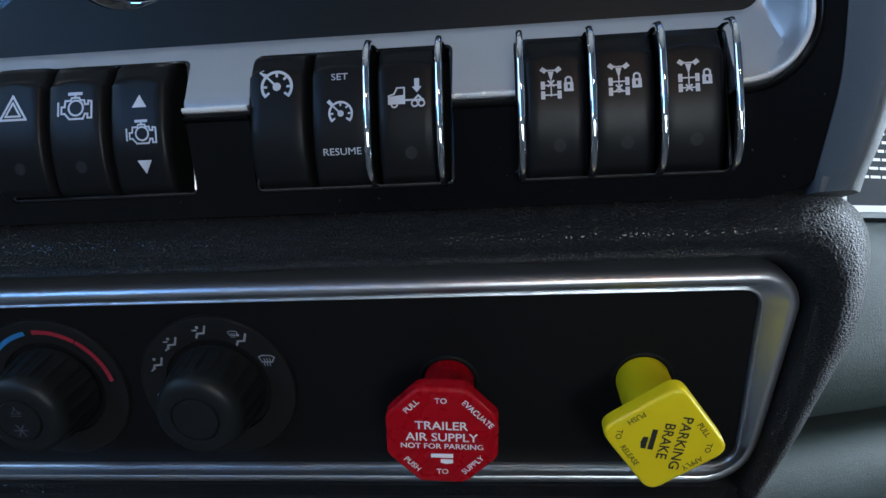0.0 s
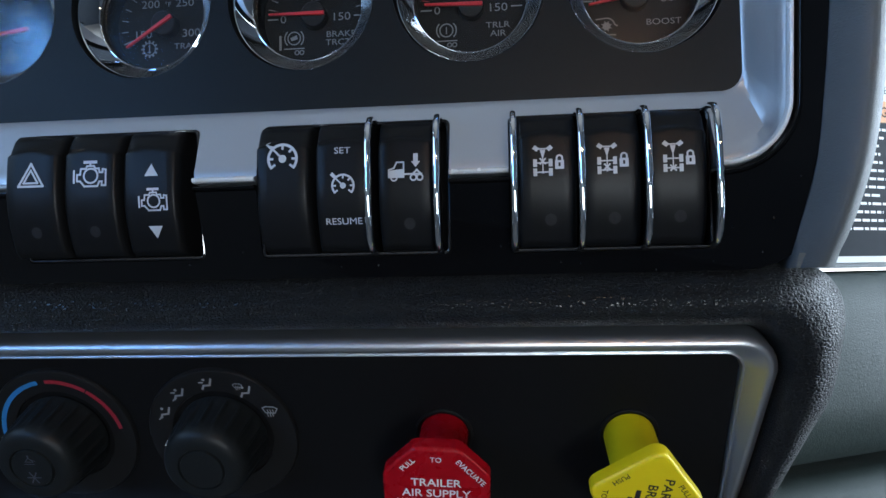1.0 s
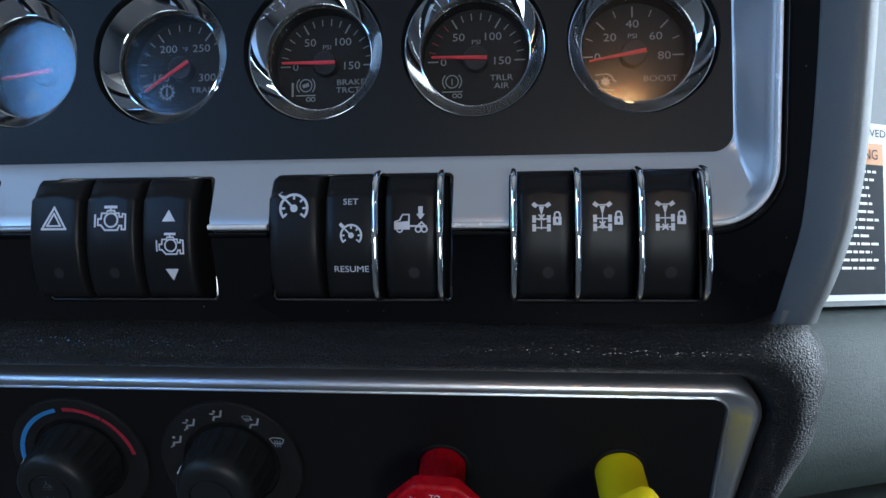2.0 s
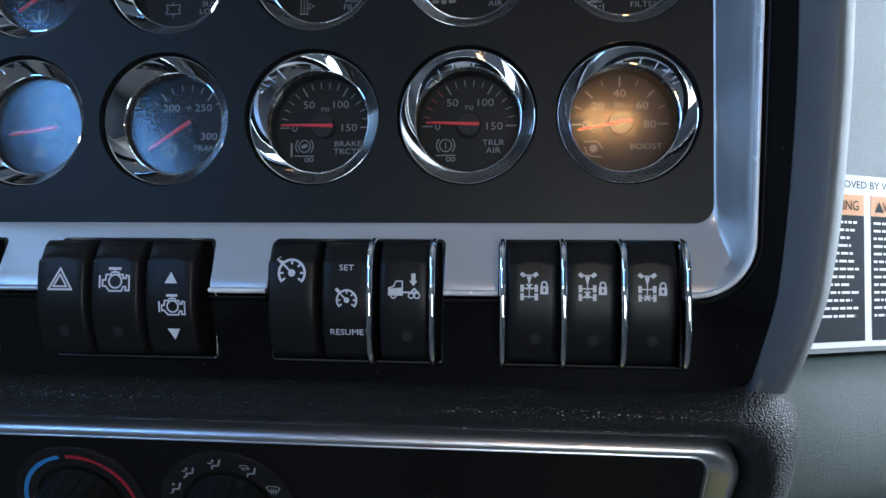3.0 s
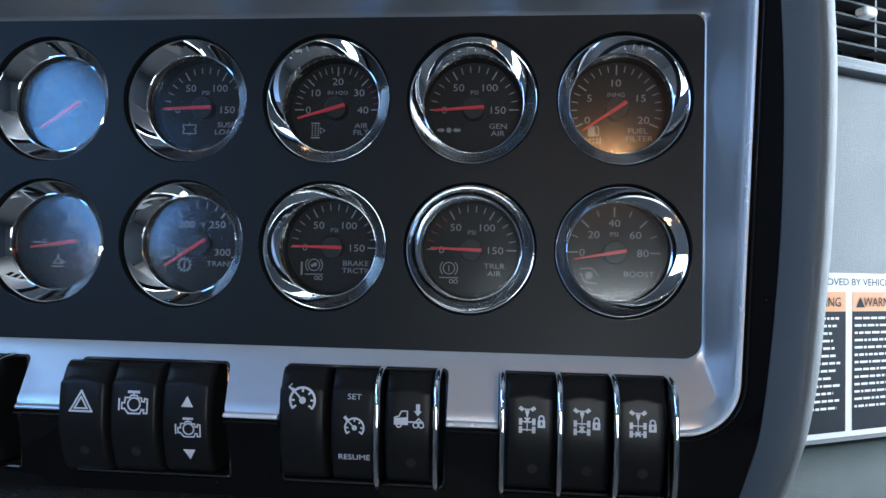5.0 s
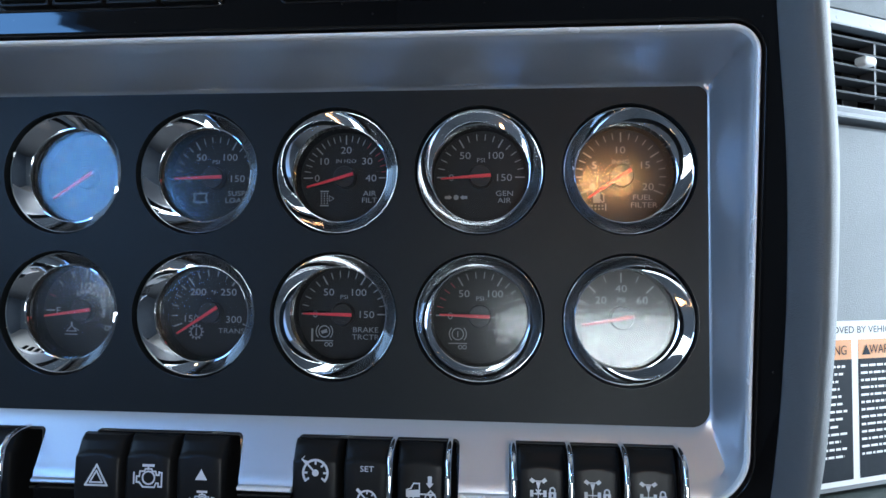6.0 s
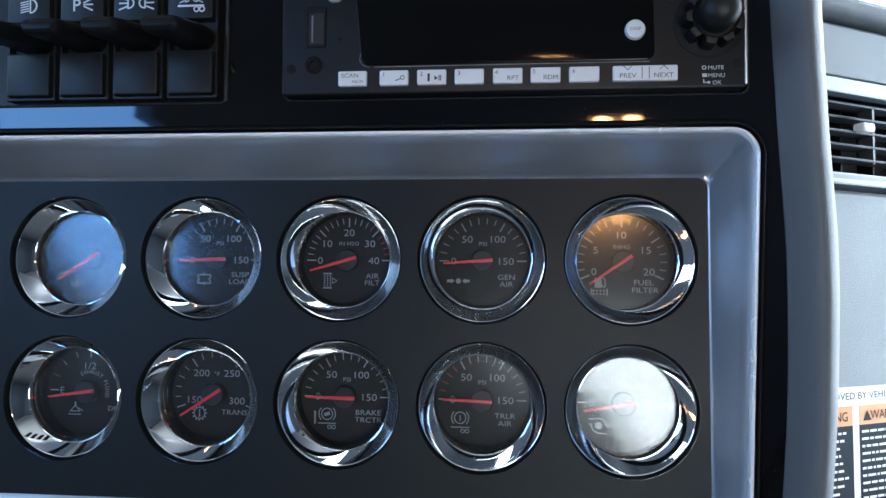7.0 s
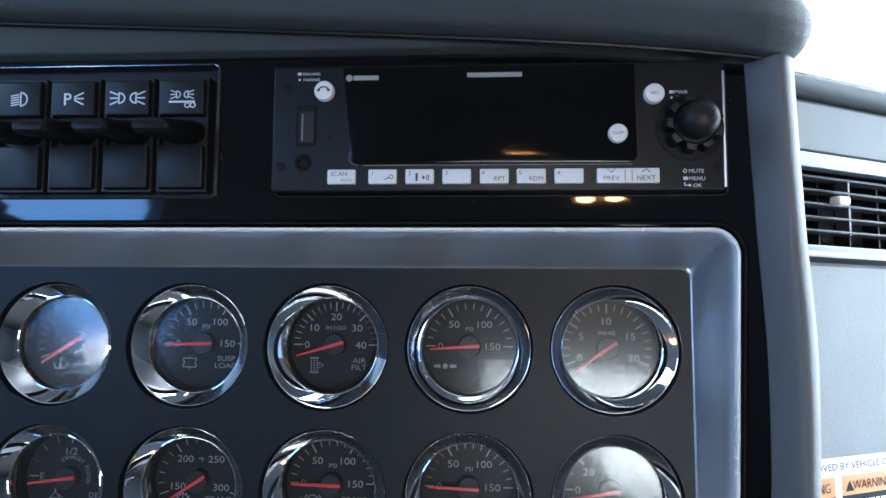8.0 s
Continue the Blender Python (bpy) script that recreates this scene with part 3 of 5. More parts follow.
def sym_fluid():
    return stroke([(-0.0026, -0.0012), (0, 0.0018), (0.0026, -0.0012)], 0.0005, True) + stroke([(0, 0.0032), (0, 0.0018)], 0.0009) + stroke([(-0.0034, -0.0028), (0.0030, -0.0028)], 0.0005) + stroke([(0.0018, 0.0004), (0.0040, -0.0008)], 0.0004)


def arc_words(body, size, r, a0, a1):
    """Letters set round the dial from angle a0 to a1."""
    out = []
    for k, ch in enumerate(body):
        a = a0 + (a1 - a0) * k / (len(body) - 1)
        if ch != " ":
            out += words(ch, size, r * math.cos(radians(a)), r * math.sin(radians(a)), a - 90, wide=1.05)
    return out


top, low = GAUGE_Z
gauge(GAUGE_X[0], top, "round gauge with chrome bezel and oil-can symbol", 213, (203, 226, 20, 5), [], None, [], moved(sym_oil(), -0.0092, -0.0118))
gauge(GAUGE_X[1], top, "round suspension load pressure gauge with chrome bezel", 182, PSI_SCALE, PSI, ("PSI", 0.0, 0.0086), [("SUSP", 0.0112, -0.0076), ("LOAD", 0.0112, -0.0112)], moved(sym_air_spring(), -0.0080, -0.0100))
gauge(GAUGE_X[2], top, "round air filter restriction gauge with chrome bezel", 196, (180, 180, 20, 5), [("0", -0.0148, 0.0), ("10", -0.0110, 0.0086), ("20", 0.0, 0.0142), ("30", 0.0108, 0.0086), ("40", 0.0128, 0.0)], ("IN H2O", 0.0, 0.0086, 0.0020), [("AIR", 0.0122, -0.0078), ("FILT", 0.0122, -0.0112)], moved(sym_filter(), -0.0100, -0.0104), lambda k: k > 13 and k % 5)
gauge(GAUGE_X[3], top, "round general air pressure gauge with chrome bezel", 184, PSI_SCALE, PSI, ("PSI", 0.0, 0.0086), [("GEN", 0.0117, -0.0079), ("AIR", 0.0117, -0.0114)], moved(sym_arrows(), -0.0122, -0.0100))
gauge(GAUGE_X[4], top, "round fuel filter vacuum gauge with chrome bezel", 214, (203, 226, 20, 5), [("0", -0.0135, -0.0048), ("5", -0.0126, 0.0058), ("10", 0.0, 0.0132), ("15", 0.0118, 0.0058), ("20", 0.0130, -0.0048)], ("INHG", 0.0, 0.0074), [("FUEL", 0.0105, -0.0100), ("FILTER", 0.0112, -0.0137)], moved(sym_pump(), -0.0104, -0.0112))
gauge(GAUGE_X[0], low, "round exhaust fluid level gauge with chrome bezel", 188, (180, 180, 8, 4), [("1/2", 0.0, 0.0128), ("E", -0.0150, 0.0)], ("DEF", 0.0138, -0.0088, 0.0026), [], moved(sym_fluid(), -0.0076, -0.0095) + arc_words("EXHAUST FLUID", 0.0021, 0.0098, 118, -14), lambda k: k == 1)
gauge(GAUGE_X[1], low, "round transmission temperature gauge with chrome bezel", 213, (200, 220, 15, 5), [("150", -0.0110, -0.0032), ("200", -0.0078, 0.0104), ("250", 0.0082, 0.0104), ("300", 0.0112, -0.0034)], ("°F", 0.0004, 0.0100), [("TRANS", 0.0100, -0.0092)], moved(sym_gear(), -0.0084, -0.0100))
gauge(GAUGE_X[2], low, "round tractor brake air pressure gauge with chrome bezel", 179, PSI_SCALE, PSI, ("PSI", 0.0, 0.0086), [("BRAKE", 0.0112, -0.0076), ("TRCTR", 0.0112, -0.0112)], moved(sym_brake(), -0.0098, -0.0088))
gauge(GAUGE_X[3], low, "round trailer air pressure gauge with chrome bezel", 178, PSI_SCALE, PSI, ("PSI", 0.0, 0.0086), [("TRLR", 0.0112, -0.0076), ("AIR", 0.0112, -0.0112)], moved(sym_brake(True), -0.0108, -0.0090), lambda k: 0 < k < 6 and k % 5)
gauge(GAUGE_X[4], low, "round turbo boost gauge with chrome bezel", 190, (180, 180, 8, 2), [("0", -0.0150, 0.0), ("20", -0.0096, 0.0086), ("40", 0.0, 0.0142), ("60", 0.0100, 0.0086), ("80", 0.0135, 0.0)], ("PSI", 0.0, 0.0088), [("BOOST", 0.0118, -0.0100)], moved(sym_turbo(), -0.0116, -0.0110))

# ---- soft trim round the panel ----
def eased(stations, z):
    """The values between the stations of a list (z, a, b, ...), smoothly."""
    for s, e in zip(stations, stations[1:]):
        if s[0] <= z <= e[0]:
            i, t, h = stations.index(s), (z - s[0]) / (e[0] - s[0]), e[0] - s[0]
            p, q = stations[max(0, i - 1)], stations[min(len(stations) - 1, i + 2)]
            out = []
            for j in range(1, len(s)):
                m0 = (e[j] - p[j]) / (e[0] - p[0]) * h
                m1 = (q[j] - s[j]) / (q[0] - s[0]) * h
                out.append((2 * t ** 3 - 3 * t * t + 1) * s[j] + (t ** 3 - 2 * t * t + t) * m0 + (3 * t * t - 2 * t ** 3) * e[j] + (t ** 3 - t * t) * m1)
            return out
    return list(stations[-1][1:]) if z > stations[-1][0] else list(stations[0][1:])


TRIM = [(0.684, 0.1815, 0.2000), (0.700, 0.1850, 0.2052), (0.722, 0.1895, 0.2105), (0.745, 0.1918, 0.2140), (0.775, 0.1935, 0.2158), (0.815, 0.1943, 0.2168), (0.870, 0.1925, 0.2156), (0.930, 0.1872, 0.2098), (1.000, 0.1842, 0.2072)]
rings = []
for k in range(61):
    z = 0.6865 + (0.996 - 0.6865) * k / 60
    xl, xr = eased(TRIM, z)
    f, w = fascia(z), xr - xl
    end = 0.004 * max(0, 1 - k / 4) ** 2
    front = ((0.08, -0.0026), (0.18, -0.0056), (0.29, -0.0083), (0.39, -0.0100), (0.46, -0.0104), (0.54, -0.0100), (0.66, -0.0080), (0.80, -0.0040), (0.92, 0.0030))
    rings.append([(xl, f + 0.006, z), (xl, f - 0.0005, z)] + [(xl + u * w, f + d + (end if d < -0.003 else 0), z) for u, d in front] + [(xl + w, f + 0.0130, z), (xl + 1.04 * w, f + 0.030, z), (xl + 1.2 * w, f + 0.20, z), (xl, f + 0.20, z)])
tagged(part("side_trim", loft(rings, caps=True), VINYL_GREY), "grey grained vinyl trim bowed along the panel edge", "dash trim")

# roll of black vinyl between the two panels, round the corner and down the side
def lower_y(z):
    return -0.008 + (0.662 - z) * 0.42


stations = [((x, 0.6655), (x, 0.6905), 0.0, 0.004) for x in (-0.38, -0.25, -0.15, -0.05, 0.05, 0.12, 0.150)]
for k in range(9):
    a = radians(90 - 90 * k / 8)
    stations.append(((0.1695 + 0.0170 * math.cos(a), 0.6485 + 0.0170 * math.sin(a)), (0.1800 + 0.0320 * math.cos(a) ** 0.8, 0.6640 + 0.0265 * math.sin(a) ** 0.8), 0.0, 0.004 + 0.004 * k / 8))
for z, xi, xo in ((0.640, 0.1850, 0.2085), (0.625, 0.1830, 0.2032), (0.610, 0.1800, 0.1975), (0.597, 0.1770, 0.1925), (0.584, 0.1730, 0.1865), (0.570, 0.1675, 0.1800), (0.555, 0.1605, 0.1705), (0.535, 0.1490, 0.1560)):
    stations.append(((xi, z), (xo, z - 0.003), 0.0, 0.010 + (0.64 - z) * 0.10))
fine = []
for i in range(len(stations) - 1):
    four = [stations[max(0, min(len(stations) - 1, i + d))] for d in (-1, 0, 1, 2)]
    four = [(*s[0], *s[1], s[3]) for s in four]
    for q in (0, 0.25, 0.5, 0.75):
        fine.append([0.5 * (2 * b + (c - a) * q + (2 * a - 5 * b + 4 * c - d) * q * q + (3 * b - a - 3 * c + d) * q ** 3) for a, b, c, d in zip(*four)])
fine.append([*stations[-1][0], *stations[-1][1], stations[-1][3]])
rings = []
for xi, zi, xo, zo, back in fine:
    yi, ring = lower_y(zi), []
    bulge = [(0.5 - 0.5 * math.cos(math.pi * k / 18), 0.0085 - 0.0160 * math.sin(math.pi * k / 18) ** 0.8 - 0.0065 * (1 - k / 18)) for k in range(19)]
    for t, d in ((0, 0.020), *bulge, (1.0, 0.0300), (1.0, 0.12), (0, 0.12)):
        ring.append((xi + (xo - xi) * t, yi + d + back * t * t, zi + (zo - zi) * t))
    rings.append(ring)
tagged(part("dash_roll", loft(rings, caps=True), LEATHER_BLACK), "black grained vinyl roll round the lower panel", "dash trim")

# ---- lower control panel ----
TILT_LOW = 23.3
LOW = pose(0, 0.0200, 0.6170, TILT_LOW, 0, 0)
lower = thing("control_panel", LOW, "matt black control panel in a satin silver frame", "control panel")
lp_in = rrect(-0.36, 0.1722, -0.0405, 0.0403, (0.004, 0.010, 0.007, 0.004))
lp_in = [(x - 0.0030 * max(0, (0.02 - w)) / 0.06 if x > 0.1 else x, w) for x, w in lp_in]
lp_out = rrect(-0.37, 0.1852, -0.0470, 0.0503, (0.004, 0.020, 0.016, 0.004))
lp_out = [(x - 0.0112 * max(0, (0.03 - w)) / 0.075 if x > 0.1 else x, w) for x, w in lp_out]
bm = slab(rrect(-0.365, 0.1730, -0.0415, 0.0413, 0.006), 0.0, 0.006, 0.0002, 1)
part("face_plate", bm, LOWER_BLACK, lower, "matt black face plate")
ring = [[(x, y, w) for x, w in inset(lp_out, d)] for d, y in ((0.0, 0.010), (0.0, -0.0034), (0.0006, -0.0052), (0.0017, -0.0066), (0.0030, -0.0073), (0.0042, -0.0073), (0.0050, -0.0068))]
ring += [[(x, y, w) for x, w in inset(lp_in, d)] for d, y in ((-0.0012, -0.0018), (-0.0008, -0.0022), (-0.0003, -0.0023), (0.0001, -0.0018), (0.0004, -0.0008), (0.0004, 0.0030))]
part("silver_frame", loft(ring, wrap=True), SILVER_FINE, lower, "satin silver frame")
bm = loft([[(x, lower_y(z) + d, z) for x in (-0.38, -0.2, 0.0, 0.10, 0.150, 0.168)] for z, d in ((0.5725, 0.030), (0.5725, -0.002), (0.569, -0.0055), (0.561, -0.0065), (0.547, -0.004), (0.52, 0.01), (0.52, 0.06))], closed=False)
tagged(part("under_roll", bm, LEATHER_BLACK), "black grained vinyl strip under the control panel", "dash trim")


def low_pos(x, w, n=0.0, turn=0.0):
    """A pose on the tilted control panel: n metres in front of it, turned in its plane."""
    return LOW @ pose(x, -n, w, 0, -turn, 0)


def climate_knob(x, w, label, turn, marks, cap_marks):
    k = thing("climate_knob", low_pos(x, w), label, "knob", "climate knobs")
    part("dial_ring", lathe([(0.0344, 0.0002), (0.0344, -0.0006), (0.0336, -0.0017), (0.0322, -0.0019), (0.0232, -0.0012), (0.0228, 0.0001)], 64), SATIN_BLACK, k, "black dial ring")
    n, rings = 160, []
    for y, r, groove in ((-0.0010, 0.0226, 0.0), (-0.0024, 0.0224, 0.0), (-0.0036, 0.0221, 0.6), (-0.0060, 0.0218, 1.0), (-0.0150, 0.0208, 1.0), (-0.0176, 0.0204, 0.5), (-0.0200, 0.0198, 0.0), (-0.0222, 0.0186, 0.0), (-0.0236, 0.0166, 0.0), (-0.0242, 0.0132, 0.0), (-0.0242, 0.0112, 0.0), (-0.0234, 0.0108, 0.0), (-0.0234, 0.0104, 0.0), (-0.0244, 0.0099, 0.0), (-0.0246, 0.0060, 0.0), (-0.0246, 0.0005, 0.0)):
        ring = []
        for i in range(n):
            a = 2 * math.pi * i / n
            g = groove * (-0.0003 if i % 8 in (0, 1) else 0.0006)
            ring.append((0.91 * (r - g) * math.cos(a), y, 0.91 * (r - g) * math.sin(a)))
        rings.append(ring)
    part("grip", loft(rings, caps=True), KNOB_BLACK, k, "ribbed black grip")
    a = radians(turn)
    part("pointer", tube([(0.0199 * math.cos(a), -0.0060, 0.0199 * math.sin(a)), (0.0188 * math.cos(a), -0.0165, 0.0188 * math.sin(a))], 0.0006, 6), WHITE_PRINT, k, "white pointer line")
    for name, polys, mat in marks:
        printed(name, polys, lambda px, pz: -0.0012 - 0.0006 * max(0, min(1, (math.hypot(px, pz) - 0.0232) / 0.008)) - 0.0001, mat, k)
    if cap_marks:
        printed("cap_symbol", cap_marks, -0.0246, CAP_PRINT, k, "faint cap symbol")
    return k


def seat_figure(s=1.0):
    return disc(-0.0012, 0.0022, 0.0007, 10) + stroke([(0.0022, 0.0026), (0.0012, -0.0006), (-0.0016, -0.0008), (-0.0024, -0.0026)], 0.0009)


def vent_arrow(up):
    return stroke([(-0.0034, 0.0008 if up else -0.0034), (-0.0020, 0.0008 if up else -0.0020)], 0.0006) + [[(-0.0024, 0.0014 if up else -0.0030), (-0.0012, 0.0008 if up else -0.0022), (-0.0024, 0.0002 if up else -0.0014)]]


def screen_symbol():
    out = stroke([(-0.0034, 0.0016), (-0.0018, 0.0024), (0.0018, 0.0024), (0.0034, 0.0016), (0.0022, -0.0008), (-0.0022, -0.0008)], 0.0005, True)
    for x in (-0.0012, 0.0, 0.0012):
        out += stroke([(x, 0.0008), (x + 0.0003, -0.0004), (x - 0.0002, -0.0014), (x, -0.0026)], 0.0004)
    return out


def on_ring(polys, angle, r=0.0272, scale=1.0):
    return moved(polys, r * math.cos(radians(angle)), r * math.sin(radians(angle)), scale)


air = on_ring(seat_figure() + vent_arrow(False), 153) + on_ring(seat_figure() + vent_arrow(True) + vent_arrow(False), 126) + on_ring(seat_figure() + vent_arrow(True), 95)
air += on_ring(moved(screen_symbol(), -0.002, 0.002, 0.62) + moved(seat_figure(), 0.0012, -0.0006), 61) + on_ring(screen_symbol(), 29)
climate_knob(-0.0474, 0.0, "ribbed black air direction knob with white symbols", 160, [("air_symbol_print", air, DIAL_PRINT)], None)
cold = []
warm = []
for a0, a1 in ((212, 164), (160, 118), (114, 103)):
    cold += stroke(arc(0, 0, 0.0285, a0, a1, 8), 0.0021)
for a0, a1 in ((92, 86), (82, 58), (53, 10)):
    warm += stroke(arc(0, 0, 0.0285, a0, a1, 8), 0.0021)
flake = []
for k in range(6):
    flake += stroke([(0, 0), (0.0030 * math.cos(radians(60 * k)), 0.0030 * math.sin(radians(60 * k)))], 0.0006)
climate_knob(-0.1226, 0.0, "ribbed black temperature knob with blue and red scale", 150, [("cold_scale", cold, BLUE_PRINT), ("warm_scale", warm, RED_PRINT)], moved(flake, 0.0, -0.0045) + moved(sym_fluid(), 0.0, 0.0045, 0.7))


def brand_bars(x, z, s, stack=True):
    """Bars that stand where a maker's mark is."""
    out = [[(x - 0.0050 * s, z + 0.0004 * s), (x + 0.0050 * s, z + 0.0004 * s), (x + 0.0050 * s, z + 0.0026 * s), (x - 0.0050 * s, z + 0.0026 * s)]]
    if stack:
        out += [[(x - 0.0008 * s, z - 0.0024 * s), (x + 0.0020 * s, z - 0.0030 * s), (x + 0.0050 * s, z - 0.0024 * s), (x + 0.0050 * s, z - 0.0004 * s), (x - 0.0008 * s, z - 0.0004 * s)]]
    return out


def air_valve(x, w, label, tag_loop, tag_turn, mat, ink, polys, length=0.0350, nod=0.0):
    v = thing("air_valve", low_pos(x, w), label, "air valve", "air brake valves")
    part("socket_ring", lathe([(0.0128, 0.0001), (0.0128, -0.0006), (0.0120, -0.0009), (0.0108, -0.0004), (0.0106, 0.0002)], 40), SOCKET_BLACK, v, "black hole round the stem")
    stem = [(0.0106, 0.0002), (0.0106, -0.0060), (0.0104, -length + 0.006), (0.0112, -length + 0.001), (0.0112, -length)]
    part("stem", lathe(stem, 40), mat, v)
    tag = part("tag", slab(tag_loop, -length - 0.0062, -length + 0.0002, 0.0016, 4), mat, v)
    tag.matrix_basis = pose(0, -length, 0, -nod, 0, 0) @ pose(0, length, 0, 0, -tag_turn, 0)
    printed("lettering", polys, -length - 0.0062, ink, tag)
    return v


def blunt(corners, r, n=5):
    """A polygon with its corners rounded by r."""
    out, m = [], len(corners)
    for i in range(m):
        p, a, b = Vector(corners[i]), Vector(corners[i - 1]), Vector(corners[(i + 1) % m])
        s, e = p + (a - p).normalized() * r, p + (b - p).normalized() * r
        for k in range(n + 1):
            t = k / n
            out.append(tuple((1 - t) ** 2 * s + 2 * t * (1 - t) * p + t * t * e))
    return out


R8 = 0.0206 / math.cos(radians(22.5))
octagon = blunt([(R8 * math.cos(radians(22.5 + 45 * k)), R8 * math.sin(radians(22.5 + 45 * k))) for k in range(8)], 0.0022)
text = words("TRAILER", 0.0036, 0, 0.0045, bold=0.012, wide=1.05) + words("AIR SUPPLY", 0.0036, 0, -0.0005, bold=0.012, wide=1.05) + words("NOT FOR PARKING", 0.0023, 0, -0.0045, bold=0.012, wide=1.1)
text += words("PULL", 0.0023, -0.0108, 0.0124, 45, bold=0.012) + words("TO", 0.0023, 0, 0.0150, bold=0.012) + words("EVACUATE", 0.0023, 0.0133, 0.0096, -45, bold=0.012, wide=0.95)
text += words("PUSH", 0.0023, -0.0110, -0.0128, -45, bold=0.012) + words("TO", 0.0023, 0, -0.0158, bold=0.012) + words("SUPPLY", 0.0023, 0.0112, -0.0124, 45, bold=0.012)
text += brand_bars(0.0, -0.0100, 0.82)
text = moved(text, 0, 0.0008)
air_valve(0.0518, 0.0005, "red octagonal trailer air supply valve knob", octagon, -2.5, VALVE_RED, WHITE_PRINT, text, length=0.0305)
H = 0.0232
diamond = blunt([(H, 0), (0, H), (-H, 0), (0, -H)], 0.0058, 7)
text = words("PARKING", 0.0037, 0, 0.0056, bold=0.016, wide=1.06) + words("BRAKE", 0.0037, 0, 0.0004, bold=0.016)
text += words("PULL", 0.0021, -0.0070, 0.0118, 45, bold=0.012) + words("TO", 0.0021, 0.0, 0.0152, bold=0.012) + words("APPLY", 0.0021, 0.0074, 0.0114, -45, bold=0.012)
text += words("PUSH", 0.0021, -0.0074, -0.0116, -45, bold=0.012) + words("TO", 0.0021, 0.0, -0.0160, bold=0.012) + words("RELEASE", 0.0021, 0.0080, -0.0104, 45, wide=0.92, bold=0.012)
text += brand_bars(0.0, -0.0056, 0.85)
air_valve(0.1303, 0.0005, "yellow diamond-shaped parking brake valve knob", diamond, -101, VALVE_YELLOW, BLACK_PRINT, text, length=0.0330)


# ---- rocker switches under the gauges ----
def rocker_front(u, z, proud):
    """Depth of a rocker's face: u runs over -1..1 across it, z is the height above its middle."""
    t = max(-1, min(1, z / 0.0250))
    y = -0.0248 - proud + (0.0020 * (t - 0.10) ** 2 if t > 0.1 else 0.0060 * (0.1 - t) ** 2)
    arch = 0.0176 - 0.0026 * u * u
    if z > arch:
        y += 0.0013 * min(1, (z - arch) / 0.0010) + 0.34 * max(0, z - arch - 0.0010)
    e = abs(u)
    if e > 0.80:
        y += 0.0008 * ((e - 0.80) / 0.20) + 0.0030 * ((e - 0.80) / 0.20) ** 4
    return y


def rocker(x, label, proud, prints, lamp, half=0.0110):
    s = thing("rocker_switch", pose(x, 0, 0.7205), label, "rocker switch", "rocker switches under the gauges")
    us = (-1, -0.97, -0.92, -0.86, -0.80, -0.5, -0.2, 0.2, 0.5, 0.80, 0.86, 0.92, 0.97, 1)
    rows = []
    for k in range(81):
        z = -0.0245 + 0.0490 * k / 80
        edge = 0.004 * max(0, abs(z) / 0.0245 - 0.90) ** 1.5 * 10
        row = [(half * u, rocker_front(u, z, proud) + edge, z) for u in us]
        rows.append([(-half, 0.0, z)] + row + [(half, 0.0, z)])
    part("rocker", loft(rows, caps=True), SWITCH_BLACK, s, "satin black rocker")
    face = lambda px, pz: rocker_front(px / half, pz, proud) - 0.0001
    for name, polys, mat in prints:
        printed(name, polys, face, mat, s)
    if lamp:
        printed("indicator_lamp", disc(0.001, -0.0146, 0.0022, 20), face, HUB_GREY, s, "dark round indicator lamp", 0.0002)
    return s


def sym_hazard():
    out = []
    for r, w in ((0.0056, 0.0008), (0.0032, 0.0007)):
        out += stroke([(r * math.cos(radians(a)), r * math.sin(radians(a)) - 0.0010) for a in (90, 210, 330)], w, True)
    return out


def sym_engine(s=1.0):
    body = [(-0.0028, 0.0022), (-0.0012, 0.0022), (-0.0008, 0.0030), (0.0014, 0.0030), (0.0018, 0.0022), (0.0030, 0.0022), (0.0032, 0.0010), (0.0042, 0.0010), (0.0042, 0.0020), (0.0052, 0.0018), (0.0052, -0.0030), (0.0040, -0.0030), (0.0040, -0.0018), (0.0032, -0.0018), (0.0026, -0.0032), (-0.0016, -0.0032), (-0.0030, -0.0016), (-0.0040, -0.0016), (-0.0040, 0.0004), (-0.0030, 0.0004)]
    out = stroke(body, 0.00055, True) + stroke(arc(0.0004, 0, 0.0022, 0, 360, 20), 0.00055) + stroke([(-0.0016, 0.0042), (0.0020, 0.0042)], 0.0009) + stroke([(-0.0050, 0.0016), (-0.0050, -0.0020)], 0.0006) + stroke([(0.0002, 0.0030), (0.0002, 0.0042)], 0.0006)
    return moved(out, 0, 0, s)


def sym_cruise(s=1.0):
    out = stroke(arc(0, 0, 0.0050, 218, -38, 26), 0.0009) + disc(0, 0, 0.0014, 14) + stroke([(0, 0), (-0.0030, 0.0030)], 0.0007) + stroke([(-0.0050, 0.0052), (-0.0038, 0.0040)], 0.0016)
    for a in (218, 180, 90, 45, 0, -38):
        c, q = math.cos(radians(a)), math.sin(radians(a))
        out += stroke([(0.0036 * c, 0.0036 * q), (0.0050 * c, 0.0050 * q)], 0.0008)
    return moved(out, 0, 0, s)


